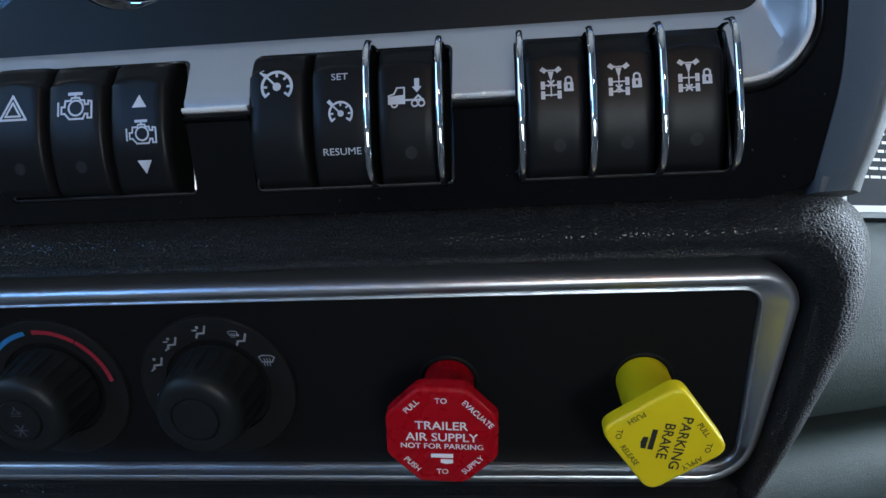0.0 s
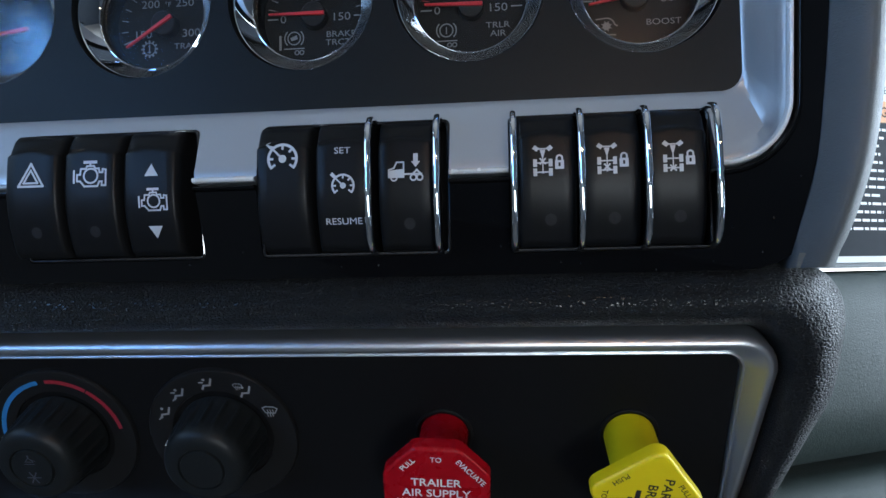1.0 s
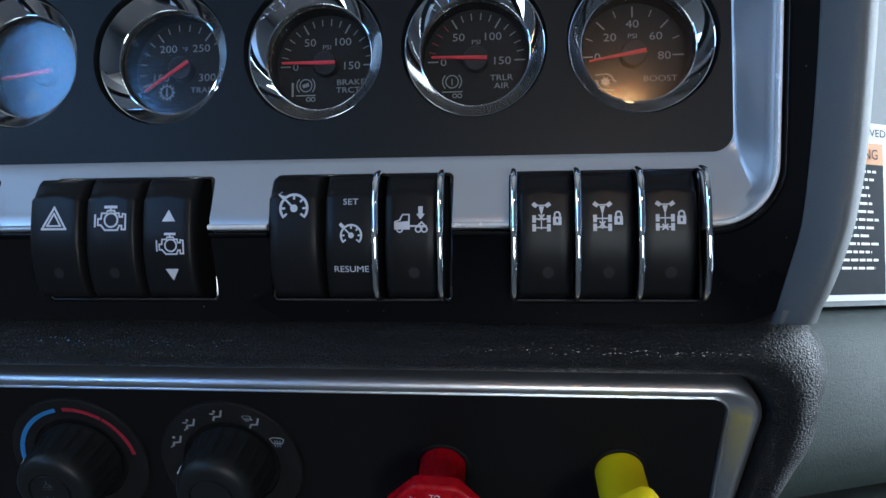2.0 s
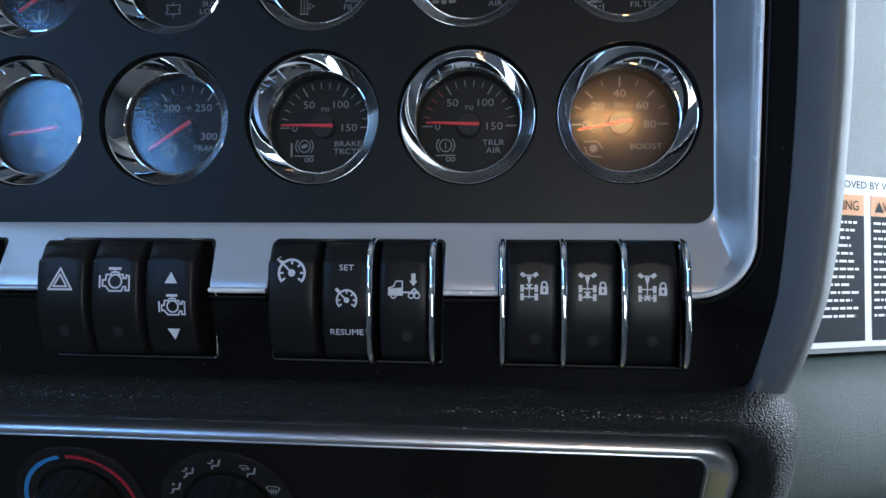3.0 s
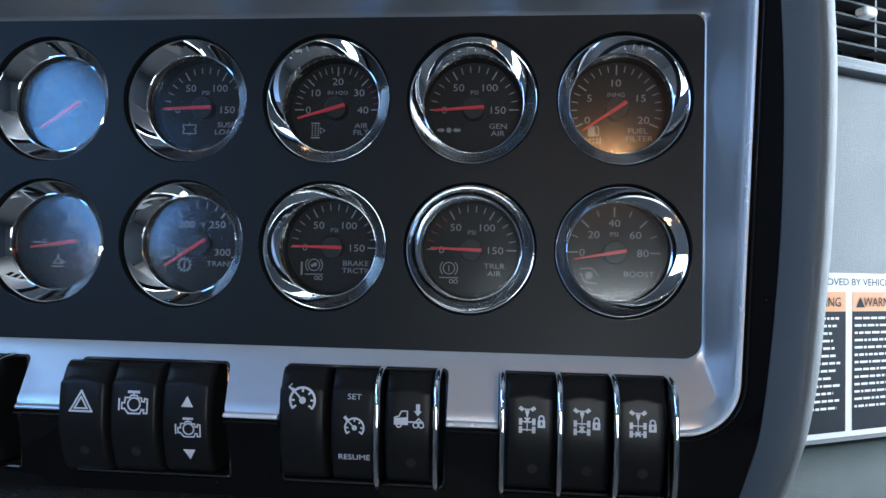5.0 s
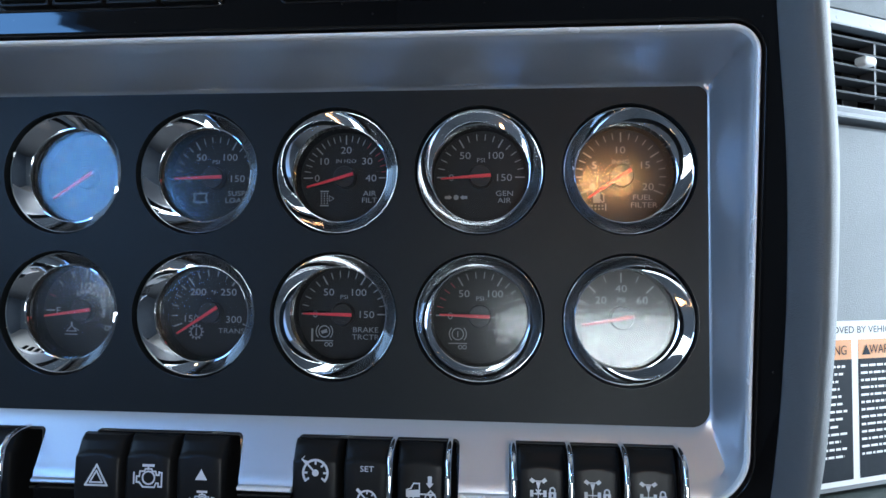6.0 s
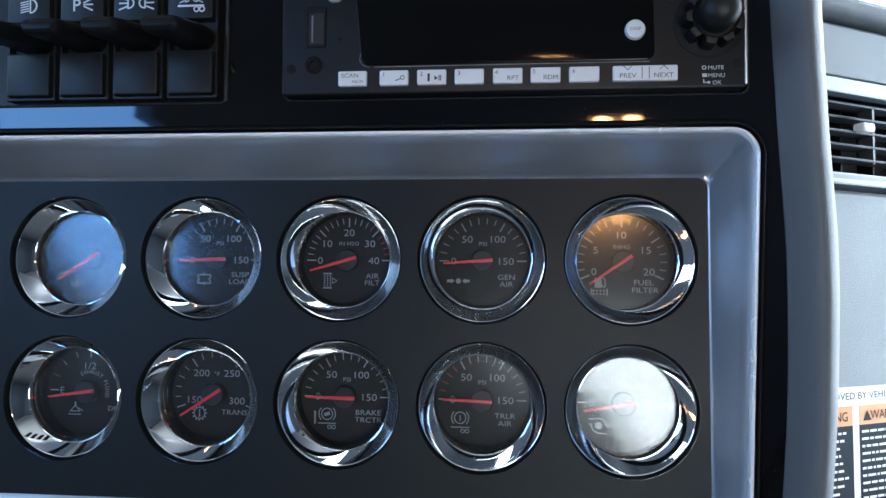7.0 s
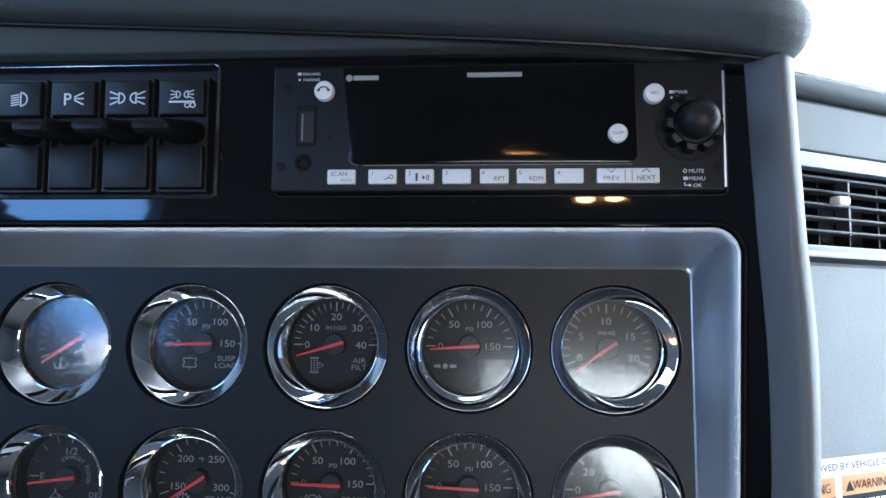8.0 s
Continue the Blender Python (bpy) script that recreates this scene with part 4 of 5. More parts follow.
def sym_truck():
    out = stroke([(-0.0058, -0.0022), (-0.0058, 0.0004), (-0.0040, 0.0010), (-0.0030, 0.0030), (-0.0006, 0.0030), (-0.0006, -0.0022)], 0.0005, True)
    out += [[(-0.0056, -0.0020), (-0.0008, -0.0020), (-0.0008, 0.0006), (-0.0056, 0.0002)]] + stroke([(-0.0006, -0.0012), (0.0056, -0.0012)], 0.0006)
    for x in (-0.0040, 0.0028, 0.0050):
        out += stroke(arc(x, -0.0024, 0.0010, 0, 360, 14), 0.0005)
    out += stroke([(0.0030, -0.0008), (0.0040, 0.0002), (0.0050, -0.0008)], 0.0006)
    return out + stroke([(0.0036, 0.0052), (0.0036, 0.0032)], 0.0016) + [[(0.0020, 0.0032), (0.0036, 0.0012), (0.0052, 0.0032)]]


def sym_lock(axle):
    out = [[(-0.0006, 0.0052), (0.0010, 0.0064), (0.0020, 0.0052), (0.0004, 0.0040)], [(-0.0056, 0.0052), (-0.0046, 0.0064), (-0.0030, 0.0052), (-0.0040, 0.0040)]]
    out += stroke([(-0.0034, 0.0050), (-0.0002, 0.0050)], 0.0005) + [[(-0.0028, 0.0046), (-0.0008, 0.0046), (-0.0015, 0.0020), (-0.0021, 0.0020)]] + stroke([(-0.0018, 0.0020), (-0.0018, -0.0040)], 0.0004)
    for z in (-0.0002, -0.0036):
        out += stroke([(-0.0040, z), (0.0004, z)], 0.0005)
        for x in (-0.0046, 0.0010):
            out += [[(x - 0.0007, z - 0.0014), (x + 0.0007, z - 0.0014), (x + 0.0007, z + 0.0014), (x - 0.0007, z + 0.0014)]]
    cx, cz = ((-0.0018, 0.0004), (-0.0018, -0.0024), (-0.0018, -0.0036))[axle]
    out += stroke([(cx - 0.0009, cz - 0.0009), (cx + 0.0009, cz + 0.0009)], 0.0006) + stroke([(cx - 0.0009, cz + 0.0009), (cx + 0.0009, cz - 0.0009)], 0.0006)
    out += [[(0.0026, -0.0026), (0.0038, -0.0026), (0.0038, 0.0006), (0.0026, 0.0006)], [(0.0046, -0.0026), (0.0058, -0.0026), (0.0058, 0.0006), (0.0046, 0.0006)], [(0.0038, -0.0026), (0.0046, -0.0026), (0.0046, -0.0016), (0.0038, -0.0016)], [(0.0038, -0.0002), (0.0046, -0.0002), (0.0046, 0.0006), (0.0038, 0.0006)]] + stroke([(0.0032, 0.0006)] + arc(0.0042, 0.0014, 0.0010, 180, 0, 8) + [(0.0052, 0.0006)], 0.0006)
    return out


def triangle(x, z, s, up=1):
    return [[(x - s, z - up * s * 0.8), (x + s, z - up * s * 0.8), (x, z + up * s * 0.9)]]


rocker(-0.1036, "black hazard warning rocker switch with white triangle", 0.0042, [("symbol", moved(sym_hazard(), 0.0002, 0.0074, 1.06), ICON_PRINT)], True, 0.0117)
rocker(-0.0802, "black engine brake rocker switch with engine symbol", 0.0028, [("symbol", moved(sym_engine(), 0.0002, 0.0070, 1.28), ICON_PRINT)], True, 0.0116)
rocker(-0.0566, "black engine rocker switch with arrows", 0.0014, [("symbol", moved(sym_engine(1.10), 0.0014, -0.0034), ICON_PRINT), ("arrow_up", triangle(0.0010, 0.0086, 0.0028), ICON_PRINT), ("arrow_down", triangle(0.0016, -0.0152, 0.0028, -1), ICON_PRINT)], False, 0.0116)
rocker(-0.0038, "black cruise control rocker switch with dial symbol", 0.001, [("symbol", moved(sym_cruise(), 0.0004, 0.0112, 1.10), ICON_PRINT)], False)
rocker(0.0196, "black set and resume rocker switch", 0.001, [("upper_lettering", words("SET", 0.0025, 0.0002, 0.0137, wide=1.18), ICON_PRINT), ("lower_lettering", words("RESUME", 0.0025, 0.0002, -0.0130, wide=1.18), ICON_PRINT), ("symbol", moved(sym_cruise(0.82), 0.0004, 0.0002), ICON_PRINT)], False)
rocker(0.0438, "black fifth wheel rocker switch between chrome guards", 0.001, [("symbol", moved(sym_truck(), 0.0, 0.0050, 1.08), ICON_PRINT)], True)
for k, x in enumerate((0.0962, 0.1192, 0.1424)):
    rocker(x, "black axle lock rocker switch between chrome guards", 0.0015, [("symbol", moved(sym_lock(k), 0.0002, 0.0062, 1.0), ICON_PRINT)], True)


rocker(-0.1578, "black rocker switch beside a chrome guard", 0.001, [], True)


def guard(x):
    g = tagged(part("switch_guard", tube([(x, y, z) for y, z in ((-0.014, 0.7462), (-0.024, 0.7458), (-0.0300, 0.7440), (-0.0332, 0.7405), (-0.0345, 0.7330), (-0.0348, 0.7200), (-0.0340, 0.7080), (-0.0322, 0.7005), (-0.0290, 0.6968), (-0.0230, 0.6950), (-0.0140, 0.6948))], 0.00125, 10), CHROME), "curved chrome guard bar beside a rocker switch", "switch guard", "chrome switch guards")
    return g


for x in (-0.1455, 0.0313, 0.0563, 0.0840, 0.1077, 0.1306, 0.1544):
    guard(x)

# ---- radio ----
RX, RZ = (RADIO[0] + RADIO[1]) / 2 - 0.0011, (RADIO[2] + RADIO[3]) / 2
radio = thing("car_radio", pose(RX, fascia(RZ), RZ, 0.8, 0, 0), "charcoal truck radio with pale buttons and dark display", "radio")
HW, HH = (RADIO[1] - RADIO[0]) / 2 - 0.0008, (RADIO[3] - RADIO[2]) / 2 - 0.0008
RF = -0.0055                                     # its face, in front of the surround
part("body", slab(rrect(-HW, HW, -HH, HH, 0.0015), RF, 0.03, 0.0010, 3), RADIO_BODY, radio, "charcoal faceplate")
win = [(-0.0645, 0.0262), (0.0584, 0.0262), (0.0590, -0.0080)] + arc(0.0555, -0.0122, 0.0035, 0, -90, 6) + [(-0.0560, -0.0157)] + arc(-0.0568, -0.0117, 0.0040, 270, 190, 6)
part("display", slab(win[::-1], RF - 0.0008, RF + 0.001, 0.0004, 2), SCREEN_GLASS, radio, "dark glossy display window")
printed("display_edge", stroke([(0.0570, -0.0162), (-0.0550, -0.0162)], 0.00025) + stroke(arc(-0.0573, -0.0120, 0.0042, 270, 190, 6) + [(-0.0600, -0.006)], 0.0002), RF, DIAL_PRINT, radio, "thin pale edge line")
printed("maker_bar", [[(-0.0112, 0.0212), (0.0120, 0.0212), (0.0120, 0.0232), (-0.0112, 0.0232)]], RF - 0.0008, DIAL_PRINT, radio, "pale bar where a maker's mark stands")
printed("mark_bar", [[(-0.0598, 0.0206), (-0.0490, 0.0206), (-0.0490, 0.0226), (-0.0598, 0.0226)]] + disc(-0.0616, 0.0216, 0.0015, 14), RF - 0.0008, DIAL_PRINT, radio, "pale bar where a mark stands")


def button(x, w, z=-0.0213, h=0.0062, lines=()):
    b = part("button", slab(rrect(x - w / 2, x + w / 2, z - h / 2, z + h / 2, 0.0006, 3), RF - 0.0018, RF + 0.001, 0.0005, 2), BUTTON_WHITE, radio, "pale push button")
    polys = []
    for body, size, dx, dz in lines:
        polys += words(body, size, x + dx, z + dz, wide=1.1)
    if polys:
        printed("lettering", polys, RF - 0.0018, BLACK_PRINT, b)
    return b


bx = [-0.0641, -0.0466, -0.0309, -0.0154, 0.0003, 0.0156, 0.0311]
button(bx[0], 0.0120, lines=(("SCAN", 0.0019, -0.0010, 0.0012), ("ASCN", 0.0013, 0.0022, -0.0014)))
button(bx[1], 0.0120, lines=(("1", 0.0018, -0.0042, 0.0014),))
printed("symbol", moved(stroke([(-0.0016, -0.0006), (0.0004, 0.0002)], 0.0004) + stroke(arc(0.0012, 0.0006, 0.0008, 0, 360, 12), 0.0003), bx[1] + 0.0024, -0.0220), RF - 0.0018, BLACK_PRINT, radio)
button(bx[2], 0.0120, lines=(("2", 0.0018, -0.0042, 0.0014),))
printed("symbol", moved([[(0.0012, -0.0010), (0.0026, 0.0), (0.0012, 0.0010)]] + stroke([(0.0031, -0.0010), (0.0031, 0.0010)], 0.0004) + stroke([(0.0038, -0.0010), (0.0038, 0.0010)], 0.0004) + stroke([(-0.0012, 0.0014), (-0.0012, -0.0010)], 0.0010), bx[2], -0.0218), RF - 0.0018, BLACK_PRINT, radio)
button(bx[3], 0.0120, lines=(("3", 0.0018, -0.0042, 0.0014),))
button(bx[4], 0.0120, lines=(("4", 0.0018, -0.0046, 0.0014), ("RPT", 0.0019, 0.0022, -0.0010)))
button(bx[5], 0.0120, lines=(("5", 0.0018, -0.0046, 0.0014), ("RDM", 0.0019, 0.0020, -0.0010)))
button(bx[6], 0.0120, lines=(("6", 0.0018, -0.0042, 0.0014),))
button(0.0551, 0.0254, lines=(("PREV", 0.0020, -0.0068, -0.0010), ("NEXT", 0.0020, 0.0072, -0.0010)))
printed("marks", stroke([(0.0538, -0.0190), (0.0538, -0.0236)], 0.0003) + stroke([(0.0566, -0.0190), (0.0566, -0.0236)], 0.0003) + stroke([(0.0466, -0.0186), (0.0482, -0.0200), (0.0498, -0.0186)], 0.0003) + stroke([(0.0607, -0.0200), (0.0623, -0.0186), (0.0639, -0.0200)], 0.0003), RF - 0.0018, BLACK_PRINT, radio)


def round_button(x, z, r, body):
    b = part("round_button", lathe([(r, RF + 0.001), (r, RF - 0.0020), (r * 0.90, RF - 0.0027), (0.0003, RF - 0.0029)], 32, cx=x, cz=z), BUTTON_WHITE, radio, "pale round button")
    if body:
        printed("lettering", words(body, 0.0014, x, z, wide=1.15), RF - 0.0029, BLACK_PRINT, b)
    return b


round_button(0.0512, -0.0037, 0.0040, "DISP")
round_button(0.0662, 0.0130, 0.0042, "SRC")
b = round_button(-0.0722, 0.0159, 0.0043, "")
printed("symbol", moved(stroke(arc(0, -0.0010, 0.0024, 150, 30, 8), 0.0006) + disc(-0.0021, 0.0, 0.0007, 8) + disc(0.0021, 0.0, 0.0007, 8), -0.0722, 0.0159), RF - 0.0029, BLACK_PRINT, b)
printed("lettering", words("DIALING", 0.0013, -0.0782, 0.0240, wide=1.1) + words("PAIRING", 0.0013, -0.0782, 0.0214, wide=1.1) + stroke([(-0.0838, 0.0240), (-0.0832, 0.0240)], 0.0012) + disc(-0.0835, 0.0214, 0.0005, 8), RF, ICON_PRINT, radio)
printed("lettering", words("PWR", 0.0015, 0.0775, 0.0140, wide=1.3) + words("ESC", 0.0015, 0.0777, 0.0116, wide=1.2, slant=0.2) + stroke([(0.0733, 0.0140), (0.0738, 0.0140)], 0.0013) + disc(0.0736, 0.0116, 0.0005, 8), RF, ICON_PRINT, radio)
printed("lettering", words("MUTE", 0.0016, 0.0830, -0.0192, wide=1.1) + words("MENU", 0.0016, 0.0832, -0.0223, wide=1.1) + words("OK", 0.0016, 0.0832, -0.0252, wide=1.1, slant=0.2) + stroke(arc(0.0784, -0.0192, 0.0007, 0, 360, 12), 0.0003) + stroke([(0.0783, -0.0223), (0.0789, -0.0223)], 0.0014) + stroke([(0.0782, -0.0241), (0.0782, -0.0252), (0.0804, -0.0252)], 0.0004) + disc(0.0802, -0.0252, 0.0006, 8), RF, ICON_PRINT, radio)
part("end_strip", slab(rrect(HW - 0.0009, HW + 0.0002, -HH + 0.0015, HH - 0.0045, 0.0004, 3), RF - 0.0004, RF + 0.004, 0.0003, 2), SILVER, radio, "bright metal end strip")
# sockets
part("usb_socket", slab(rrect(-0.0846, -0.0758, -0.0075, 0.0100, 0.0006, 3), RF - 0.0004, RF + 0.001, 0.0003, 1), SOCKET_BLACK, radio, "black socket with metal tongue")
part("socket_shell", loft([[(x, RF - 0.0006 + d, z) for x, z in rrect(-0.0828 - d, -0.0768 + d, -0.0062, 0.0072, 0.0004, 2)] for d in (0, 0.0004)], caps=True), HUB_GREY, radio, "dull metal socket shell")
part("socket_tongue", slab(rrect(-0.0819, -0.0813, -0.0054, 0.0062, 0.0003, 2), RF - 0.0010, RF, 0.0002, 1), SILVER, radio, "metal contact tongue")
part("audio_socket", lathe([(0.0036, RF + 0.001), (0.0036, RF - 0.0008), (0.0028, RF - 0.0014), (0.0019, RF - 0.0008), (0.0017, RF - 0.0001), (0.0003, RF - 0.0001)], 32, cx=-0.0811, cz=-0.0149), SOCKET_BLACK, radio, "round black audio socket")
for x, z in ((-0.0908, -0.0165), (-0.0885, 0.0180), (0.0912, -0.0178), (0.0890, 0.0150), (-0.0702, -0.0040)):
    r = 0.0020 if abs(x) > 0.08 else 0.0008
    part("pin_hole", lathe([(r, RF + 0.0005), (r, RF - 0.0002), (r * 0.8, RF - 0.0003), (0.0003, RF - 0.0003)], 20, cx=x, cz=z), SOCKET_BLACK, radio, "dark pin hole")
# volume knob: a scalloped collar round a ball-ended centre
KX, KZ = 0.0806, -0.0012
part("knob_well", lathe([(0.0140, RF + 0.001), (0.0140, RF - 0.0003), (0.0130, RF - 0.0008), (0.0005, RF - 0.0006)], 40, cx=KX, cz=KZ), SOCKET_BLACK, radio, "black knob recess")
n, rings = 96, []
for y, r in ((-0.0008, 0.0114), (-0.0030, 0.0116), (-0.0070, 0.0116), (-0.0084, 0.0111), (-0.0086, 0.0090), (-0.0078, 0.0080)):
    ring = []
    for i in range(n):
        a = 2 * math.pi * i / n
        notch = max(0, math.cos(a * 9)) ** 0.7 * 0.0030 if r > 0.0105 else 0
        ring.append((KX + (r - notch) * math.cos(a), RF + y, KZ + (r - notch) * math.sin(a)))
    rings.append(ring)
part("knob_collar", loft(rings, caps=True), SATIN_BLACK, radio, "scalloped black knob collar")
part("knob_centre", lathe([(0.0070, RF - 0.006), (0.0071, RF - 0.0110), (0.0075, RF - 0.0130), (0.0074, RF - 0.0152), (0.0066, RF - 0.0172), (0.0050, RF - 0.0188), (0.0028, RF - 0.0197), (0.0003, RF - 0.0200)], 40, cx=KX, cz=KZ), SATIN_BLACK, radio, "rounded black knob centre")

# ---- toggle switches in the upper bay ----
SX = [-0.1325, -0.1076, -0.0827, -0.0578]
BZ = 0.9630
part("switch_bay", slab(rrect(SWITCH_BAY[0] - 0.001, SWITCH_BAY[1] + 0.001, SWITCH_BAY[2] - 0.001, SWITCH_BAY[3] + 0.001, 0.003), fascia(BZ) + 0.0060, fascia(BZ) + 0.012, 0.0003, 1), SATIN_BLACK, panel, "dark switch bay")
for (a, b, c, d), name in ((SWITCH_BAY, "bay_rim"), (RADIO, "radio_rim")):
    edge = rrect(a, b, c, d, 0.003, 6)
    part(name, loft([[(x, fascia(z) + dy, z) for x, z in inset(edge, e)] for e, dy in ((0.0003, 0.006), (0.0003, -0.0004), (0.0001, -0.0007), (-0.0003, -0.0008), (-0.0007, -0.0006), (-0.0009, 0.0004))], wrap=True), RIM_BLACK, panel, "polished rounded rim")
part("bay_edge", tube([(SWITCH_BAY[1] + 0.0002, fascia(z) - 0.0003, z) for z in (0.9352, 0.9450, 0.9600, 0.9750, 0.9930)], 0.0009), KNOB_BLACK, panel, "glossy rounded bay edge")


def sym_headlight():
    out = stroke([(0.0004, 0.0024), (0.0004, -0.0024)] + arc(0.0004, 0, 0.0028, -88, 88, 8), 0.0006, True)
    for k in range(5):
        out += stroke([(-0.0004, 0.0020 - 0.0010 * k), (-0.0036, 0.0014 - 0.0010 * k)], 0.0005)
    return out


def sym_park():
    out = words("P", 0.0052, -0.0024, 0.0, bold=0.01)
    for dz, e in ((0.0012, 0.0024), (0.0, 0.0), (-0.0012, -0.0024)):
        out += stroke([(0.0006, dz * 0.6), (0.0042, e)], 0.0006)
    return out


def sym_markers(s=1.0):
    out = []
    for d in (-1, 1):
        loop = [(d * (0.0036 - 0.0024 * math.cos(radians(a))), 0.0021 * math.sin(radians(a))) for a in range(-90, 91, 15)]
        out += stroke(loop, 0.0006, True)
        for dz, e in ((0.0014, 0.0026), (0.0, 0.0), (-0.0014, -0.0026)):
            out += stroke([(d * 0.0042, dz), (d * 0.0072, e)], 0.0006)
    return moved(out, 0, 0, s)


def sym_trailer():
    return moved(sym_markers(0.66), 0.0, 0.0012) + stroke([(-0.0052, -0.0018), (0.0050, -0.0018)], 0.0008) + stroke(arc(0.0022, -0.0032, 0.0010, 0, 360, 12), 0.0005) + stroke(arc(0.0045, -0.0032, 0.0010, 0, 360, 12), 0.0005)


def toggle(x, label, sym):
    z0 = BZ - 0.0005
    s = thing("toggle_switch", pose(x, fascia(z0) - 0.0015, z0, 2.0, 0, 0), label, "toggle switch", "light switches beside the radio")
    w = 0.0110
    part("housing", loft([[(px, y, pz) for px, pz in rrect(-w - d, w + d, -0.0252 - d, 0.0252 + d, 0.0010, 3)] for d, y in ((0.0007, 0.012), (0.0007, 0.0016), (0.0003, 0.0010), (-0.0006, 0.0010), (-0.0010, 0.0050), (-0.0010, 0.012))], wrap=True), SATIN_BLACK, s, "thin black switch housing")
    part("upper_body", slab(rrect(-w + 0.001, w - 0.001, 0.0086, 0.0240, 0.0008, 3), -0.0012, 0.012, 0.0007, 2), KNOB_BLACK, s, "black upper plate")
    part("lower_plate", slab(rrect(-w + 0.001, w - 0.001, -0.0240, -0.0052, 0.0008, 3), -0.0012, 0.012, 0.0007, 2), KNOB_BLACK, s, "satin lower plate")
    part("recess", slab(rrect(-w + 0.001, w - 0.001, -0.0054, 0.0088, 0.0004, 2), 0.0040, 0.012, 0.0003, 1), SATIN_BLACK, s, "dark recess")
    rings = []
    for y, hw, z, hz in ((0.006, 0.0088, 0.0016, 0.0052), (-0.0040, 0.0087, 0.0008, 0.0046), (-0.0140, 0.0083, -0.0008, 0.0040), (-0.0225, 0.0080, -0.0022, 0.0036), (-0.0268, 0.0076, -0.0028, 0.0031), (-0.0286, 0.0070, -0.0031, 0.0024), (-0.0294, 0.0060, -0.0032, 0.0014)):
        rings.append([(px, y, z + pz) for px, pz in rrect(-hw, hw, -hz, hz, min(hz, hw) * 0.9, 5)])
    part("paddle", loft(rings, caps=True), SWITCH_BLACK, s, "rounded black paddle")
    printed("symbol", moved(sym, 0.0004, 0.0160, 1.08), -0.0012, ICON_PRINT, s, "white symbol")
    return s


for x, label, sym in zip(SX, ("black headlamp toggle switch with lamp symbol", "black parking light toggle switch with lamp symbol", "black marker light toggle switch with lamp symbol", "black trailer light toggle switch with trailer symbol"), (sym_headlight(), sym_park(), sym_markers(), sym_trailer())):
    toggle(x, label, sym)

# ---- padded top of the dashboard ----
def hood_z(x):
    """The lower edge of the hood, which bows upwards away from its end."""
    return 0.9880 + 0.047 * max(0, 0.2 - x) ** 0.7


rings = []
xs = [X_LEFT - 0.02 + 0.02 * k for k in range(27)] + [0.168, 0.178, 0.186, 0.193, 0.197, 0.2012, 0.2044, 0.2064, 0.2072]
for x in xs:
    end = max(0, (x - 0.184) / 0.0232)
    sink = 0.0110 * (1 - math.sqrt(max(0, 1 - end * end)))
    z0, fwd = hood_z(x), -0.075 + 0.30 * max(0, x - 0.08) ** 2
    prof = [(0.20, 0.000), (-0.048, 0.000), (fwd + 0.014, 0.0004), (fwd + 0.007, 0.0018), (fwd + 0.002, 0.0056), (fwd, 0.0110), (fwd + 0.001, 0.0190), (fwd + 0.005, 0.0265), (fwd + 0.012, 0.0315), (fwd + 0.024, 0.0345), (0.00, 0.0380), (0.20, 0.0420)]
    rings.append([(x, y + (sink if y < 0.1 else 0), z0 + 0.017 + (h - 0.017) * (1 - 0.42 * (1 - math.sqrt(max(0, 1 - end * end))))) for y, h in prof])
pad = thing("dash_pad", Matrix(), "black padded vinyl hood above the radio panel", "dash pad")
part("padding", loft(rings, caps=True), PAD_VINYL, pad, "black grained vinyl padding")
xs = [X_LEFT - 0.02 + 0.02 * k for k in range(28)] + [0.170, 0.180, 0.188]
seam = [(x, -0.0605 + 0.30 * max(0, x - 0.08) ** 2, hood_z(x) - 0.0004) for x in xs]
part("seam_bead", tube(seam, 0.0010, 8), SATIN_BLACK, pad, "thin dark bead under the padding")
bm = loft([[(x, y, z) for y, z in ((0.10, 0.9975), (-0.0535, 0.9975), (-0.0550, 0.9985), (-0.0585, max(0.9990, hood_z(x)) + 0.001), (0.10, max(0.9990, hood_z(x)) + 0.001))] for x in [X_LEFT - 0.02 + 0.03 * k for k in range(19)]], caps=True)
part("lower_strip", bm, PAD_VINYL, pad, "dark plastic strip under the padding")

# ---- passenger side of the dashboard ----
PASS = pose(0.2915, 0.1261, 0.0, 0, 0, 27.0)
dash = thing("passenger_dashboard", PASS, "grey moulded passenger-side dashboard with dark lower roll", "dashboard")
def pass_run(profile, name, mat, label, u0=-0.09, u1=0.75):
    us = [u0 + (u1 - u0) * k / 24 for k in range(25)]
    return part(name, loft([[(u, y, z) for y, z in profile] for u in us], caps=True), mat, dash, label)
pass_run([(0.10, 0.6860), (0.0, 0.6860), (0.0, 0.9185), (0.0020, 0.9210), (0.10, 0.9210)], "main_panel", DASH_GREY, "grey grained panel")
pass_run([(0.10, 0.9965), (0.004, 0.9965), (0.0008, 0.9980), (0.0, 1.0010), (-0.0060, 1.0270), (-0.0030, 1.0300), (0.10, 1.0300)], "upper_panel", DASH_GREY, "grey grained panel")
pass_run([(0.10, 1.0312), (-0.002, 1.0312), (-0.0110, 1.0325), (-0.0150, 1.0360), (-0.0158, 1.0400), (-0.0130, 1.0440), (-0.0060, 1.0466), (0.040, 1.0495), (0.30, 1.0540), (0.30, 1.0312)], "top_ledge", LEDGE_GREY, "slate grey rounded top ledge")
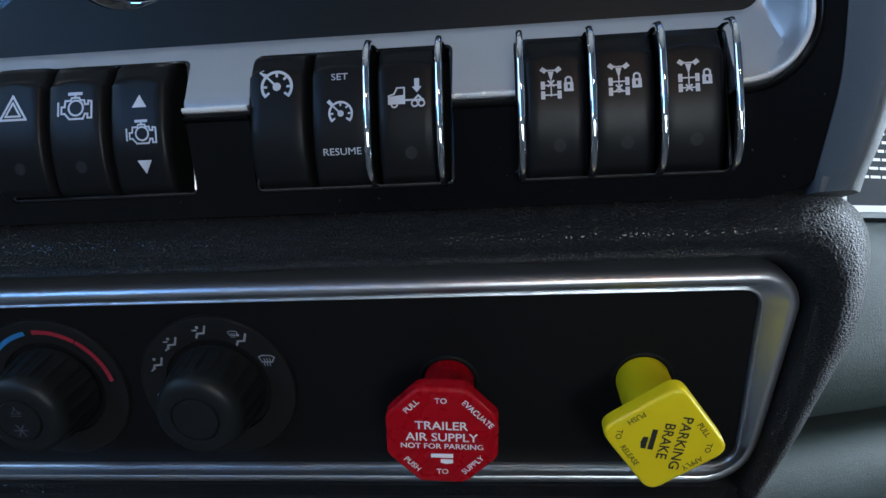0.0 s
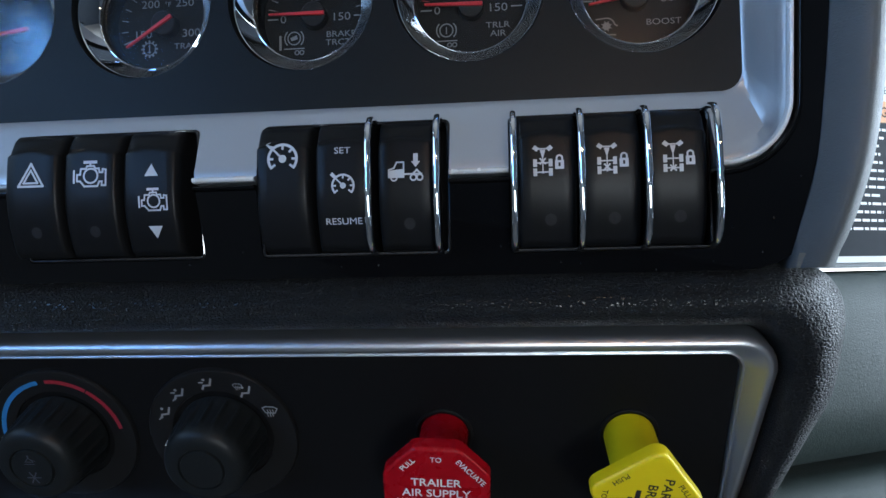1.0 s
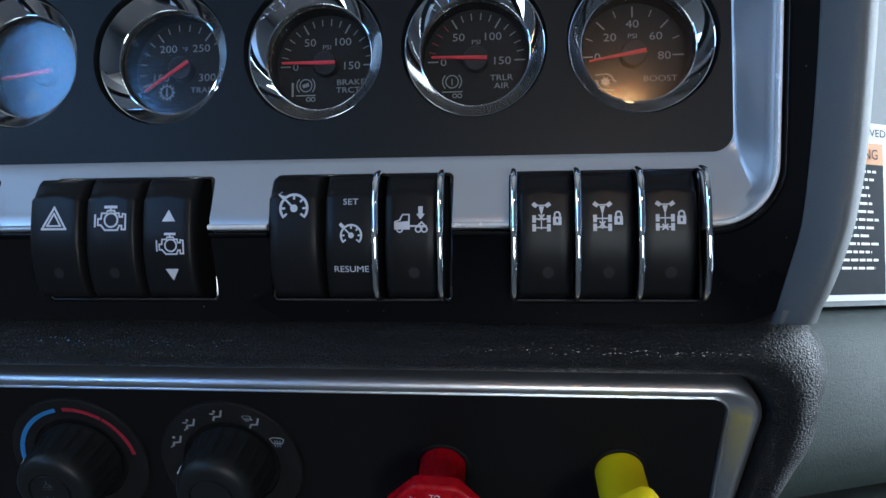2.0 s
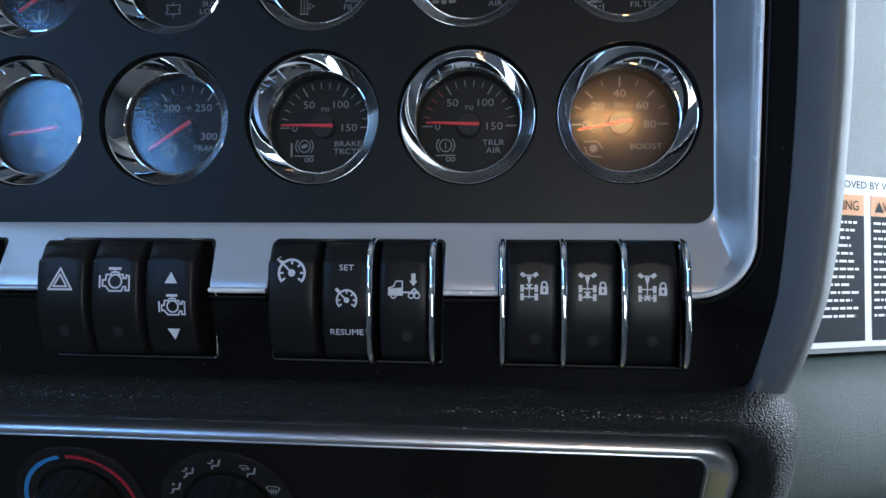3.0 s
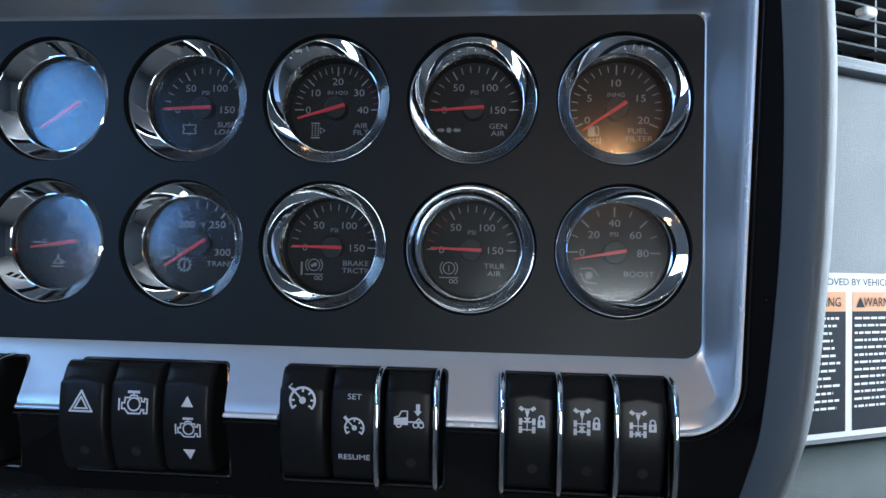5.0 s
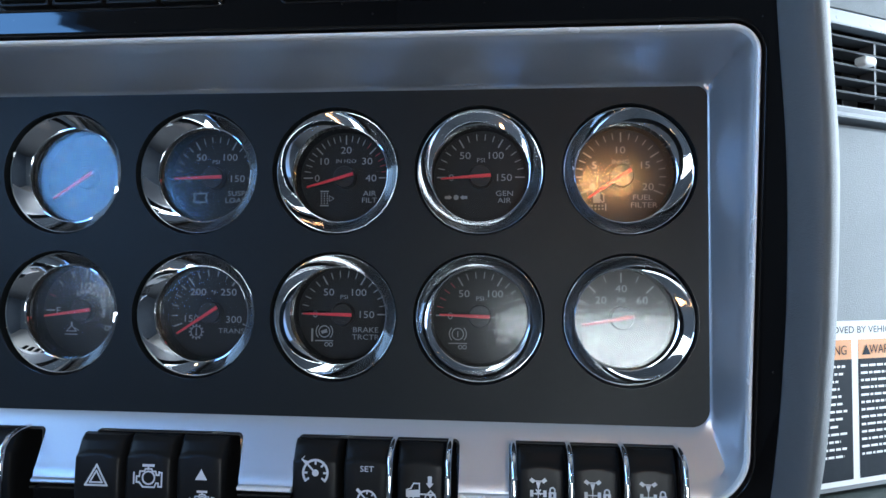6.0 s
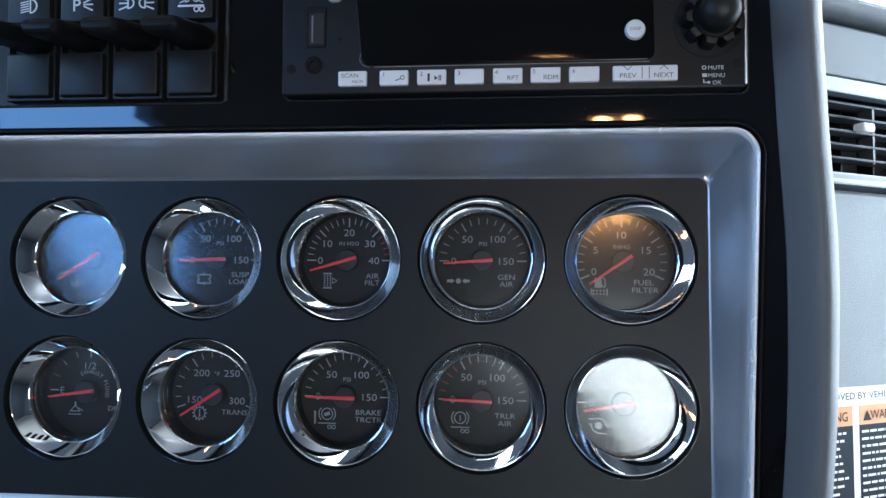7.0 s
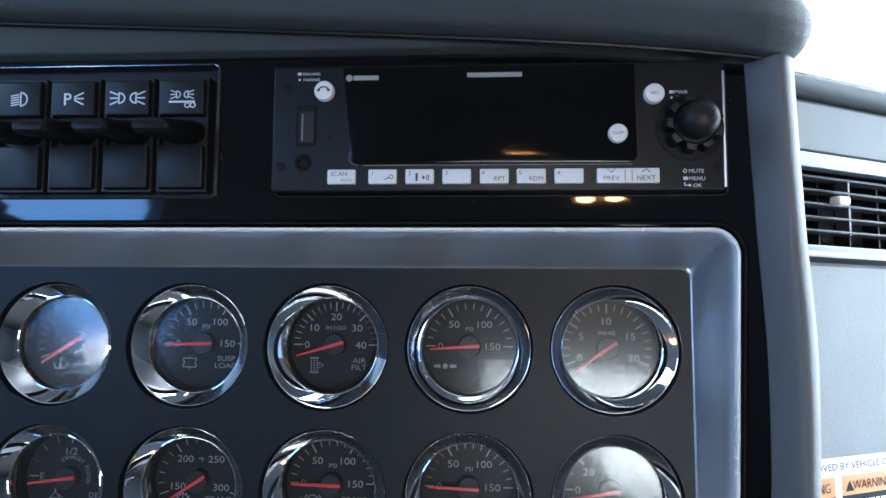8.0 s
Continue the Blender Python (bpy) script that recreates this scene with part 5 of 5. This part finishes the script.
pass_run([(0.10, 0.6840), (0.004, 0.6840), (-0.008, 0.6815), (-0.019, 0.6740), (-0.027, 0.6620), (-0.033, 0.6420), (-0.035, 0.6220), (-0.033, 0.6060), (-0.026, 0.5950), (-0.012, 0.5900), (0.10, 0.5890)], "lower_roll", DASH_DARK, "dark grained roll", -0.15)
pass_run([(0.10, 0.5850), (-0.012, 0.5850), (-0.024, 0.5815), (-0.031, 0.5720), (-0.033, 0.5580), (-0.028, 0.5440), (-0.012, 0.5380), (0.10, 0.5370)], "knee_panel", DASH_DARK, "dark lower panel", -0.15)

# air vent in the passenger dashboard
vent = thing("air_vent", PASS @ pose(0.085, 0, 0.9590), "rectangular air vent with thin grey slats and bright sliders", "air vent")
VW = 0.100


def vent_bar(name, z0, z1, proud, label):
    """A long bar with a hollow face above or below the slats."""
    h = z1 - z0
    prof = [(0.03, z0), (0.0, z0), (-proud, z0 + 0.08 * h), (-proud * 1.05, z0 + 0.2 * h), (-proud * 0.6, z0 + 0.5 * h), (-proud * 0.75, z0 + 0.8 * h), (-proud * 0.6, z0 + 0.92 * h), (0.0, z1), (0.03, z1)]
    part(name, loft([[(x, y, z) for y, z in prof] for x in (-VW - 0.02, -VW * 0.5, 0.0, VW * 0.5, VW)], caps=True), VENT_BAR, vent, label)


vent_bar("upper_bar", 0.0245, 0.0368, 0.0040, "satin blue-grey bar")
vent_bar("lower_bar", -0.0355, -0.0262, 0.0040, "satin blue-grey bar")
part("duct", loft([[(x, y, z) for x, z in rrect(-VW, VW, -0.0262, 0.0245, 0.001, 3)] for y in (0.002, 0.046)] + [[(x, 0.046, z) for x, z in rrect(-VW + 0.01, VW - 0.01, -0.016, 0.016, 0.001, 3)]], caps=False), SOCKET_BLACK, vent, "dark duct behind the slats")
part("duct_end", slab(rrect(-VW, VW, -0.0262, 0.0245, 0.001, 3), 0.046, 0.048, 0.0002, 1), SOCKET_BLACK, vent, "dark end of the duct")
for z in (0.0205, 0.0112, 0.0020, -0.0072, -0.0164):
    part("slat", loft([[(x, y, z + dz) for y, dz in ((0.0006, -0.0007), (0.0, 0.0), (0.0006, 0.0008), (0.012, 0.0010), (0.012, -0.0008))] for x in (-VW, VW)], caps=True), VENT_SLAT, vent, "thin grey slat", smooth=False)
for x in (-0.074, -0.058, -0.026, 0.006, 0.038, 0.070):
    part("vane", loft([[(x - 0.0006, y, z), (x + 0.0006, y, z), (x + 0.0006, y + 0.012, z), (x - 0.0006, y + 0.012, z)] for y, z in ((0.013, -0.026), (0.013, 0.0243))], caps=True), SATIN_BLACK, vent, "dark upright vane", smooth=False)
for x in (-0.042, 0.052):
    part("post", loft([[(x - 0.0009, y, z), (x + 0.0009, y, z), (x + 0.0009, y + 0.010, z), (x - 0.0009, y + 0.010, z)] for y, z in ((0.0012, -0.018), (0.0012, 0.0215))], caps=True), VENT_SLAT, vent, "grey upright post", smooth=False)
for x in (-0.0560, 0.039):
    part("slider", slab(rrect(x - 0.0062, x + 0.0062, 0.0014, 0.0078, 0.0028, 5), -0.0060, 0.001, 0.0016, 3), LABEL_WHITE, vent, "bright slider knob")

# warning label on the panel
label_thing = thing("warning_label", PASS @ pose(0.0, -0.0004, -0.0030), "white warning label with orange headers and dark text panels", "label")
part("sheet", slab(rrect(-0.045, 0.115, 0.6920, 0.7960, 0.001, 2), -0.0004, 0.0002, 0.0001, 1), LABEL_WHITE, label_thing, "white printed sheet", smooth=False)
printed("heading", words("REMOVED BY VEHICLE OWNER", 0.0046, 0.0345, 0.7905, wide=1.2), -0.0004, LABEL_NAVY, label_thing)
for x0, x1 in ((-0.042, 0.0125), (0.0185, 0.0720), (0.0780, 0.112)):
    printed("text_panel", [[(x0, 0.6955), (x1, 0.6955), (x1, 0.7715), (x0, 0.7715)]], -0.0004, LABEL_NAVY, label_thing, "dark text panel")
    printed("header", [[(x0, 0.7715), (x1, 0.7715), (x1, 0.7840), (x0, 0.7840)]], -0.0004, LABEL_ORANGE, label_thing, "orange header")
    printed("header_lettering", words("WARNING", 0.0062, (x0 + x1) / 2 + 0.003, 0.7777, wide=0.95) + triangle(x0 + 0.0075, 0.7772, 0.0040), -0.0006, LABEL_NAVY, label_thing)
    bars = []
    rnd = random.Random(int((x0 + 1) * 1000))
    for k in range(13):
        z = 0.7672 - 0.0047 * k
        u = x0 + 0.002
        stop = x1 - 0.002 - rnd.random() * 0.014
        while u < stop:
            w = 0.002 + rnd.random() * 0.006
            bars.append([(u, z - 0.0008), (min(u + w, stop), z - 0.0008), (min(u + w, stop), z + 0.0007), (u, z + 0.0007)])
            u += w + 0.0012
    printed("fine_print", bars, -0.0006, LABEL_WHITE, label_thing, "lines of small pale print")
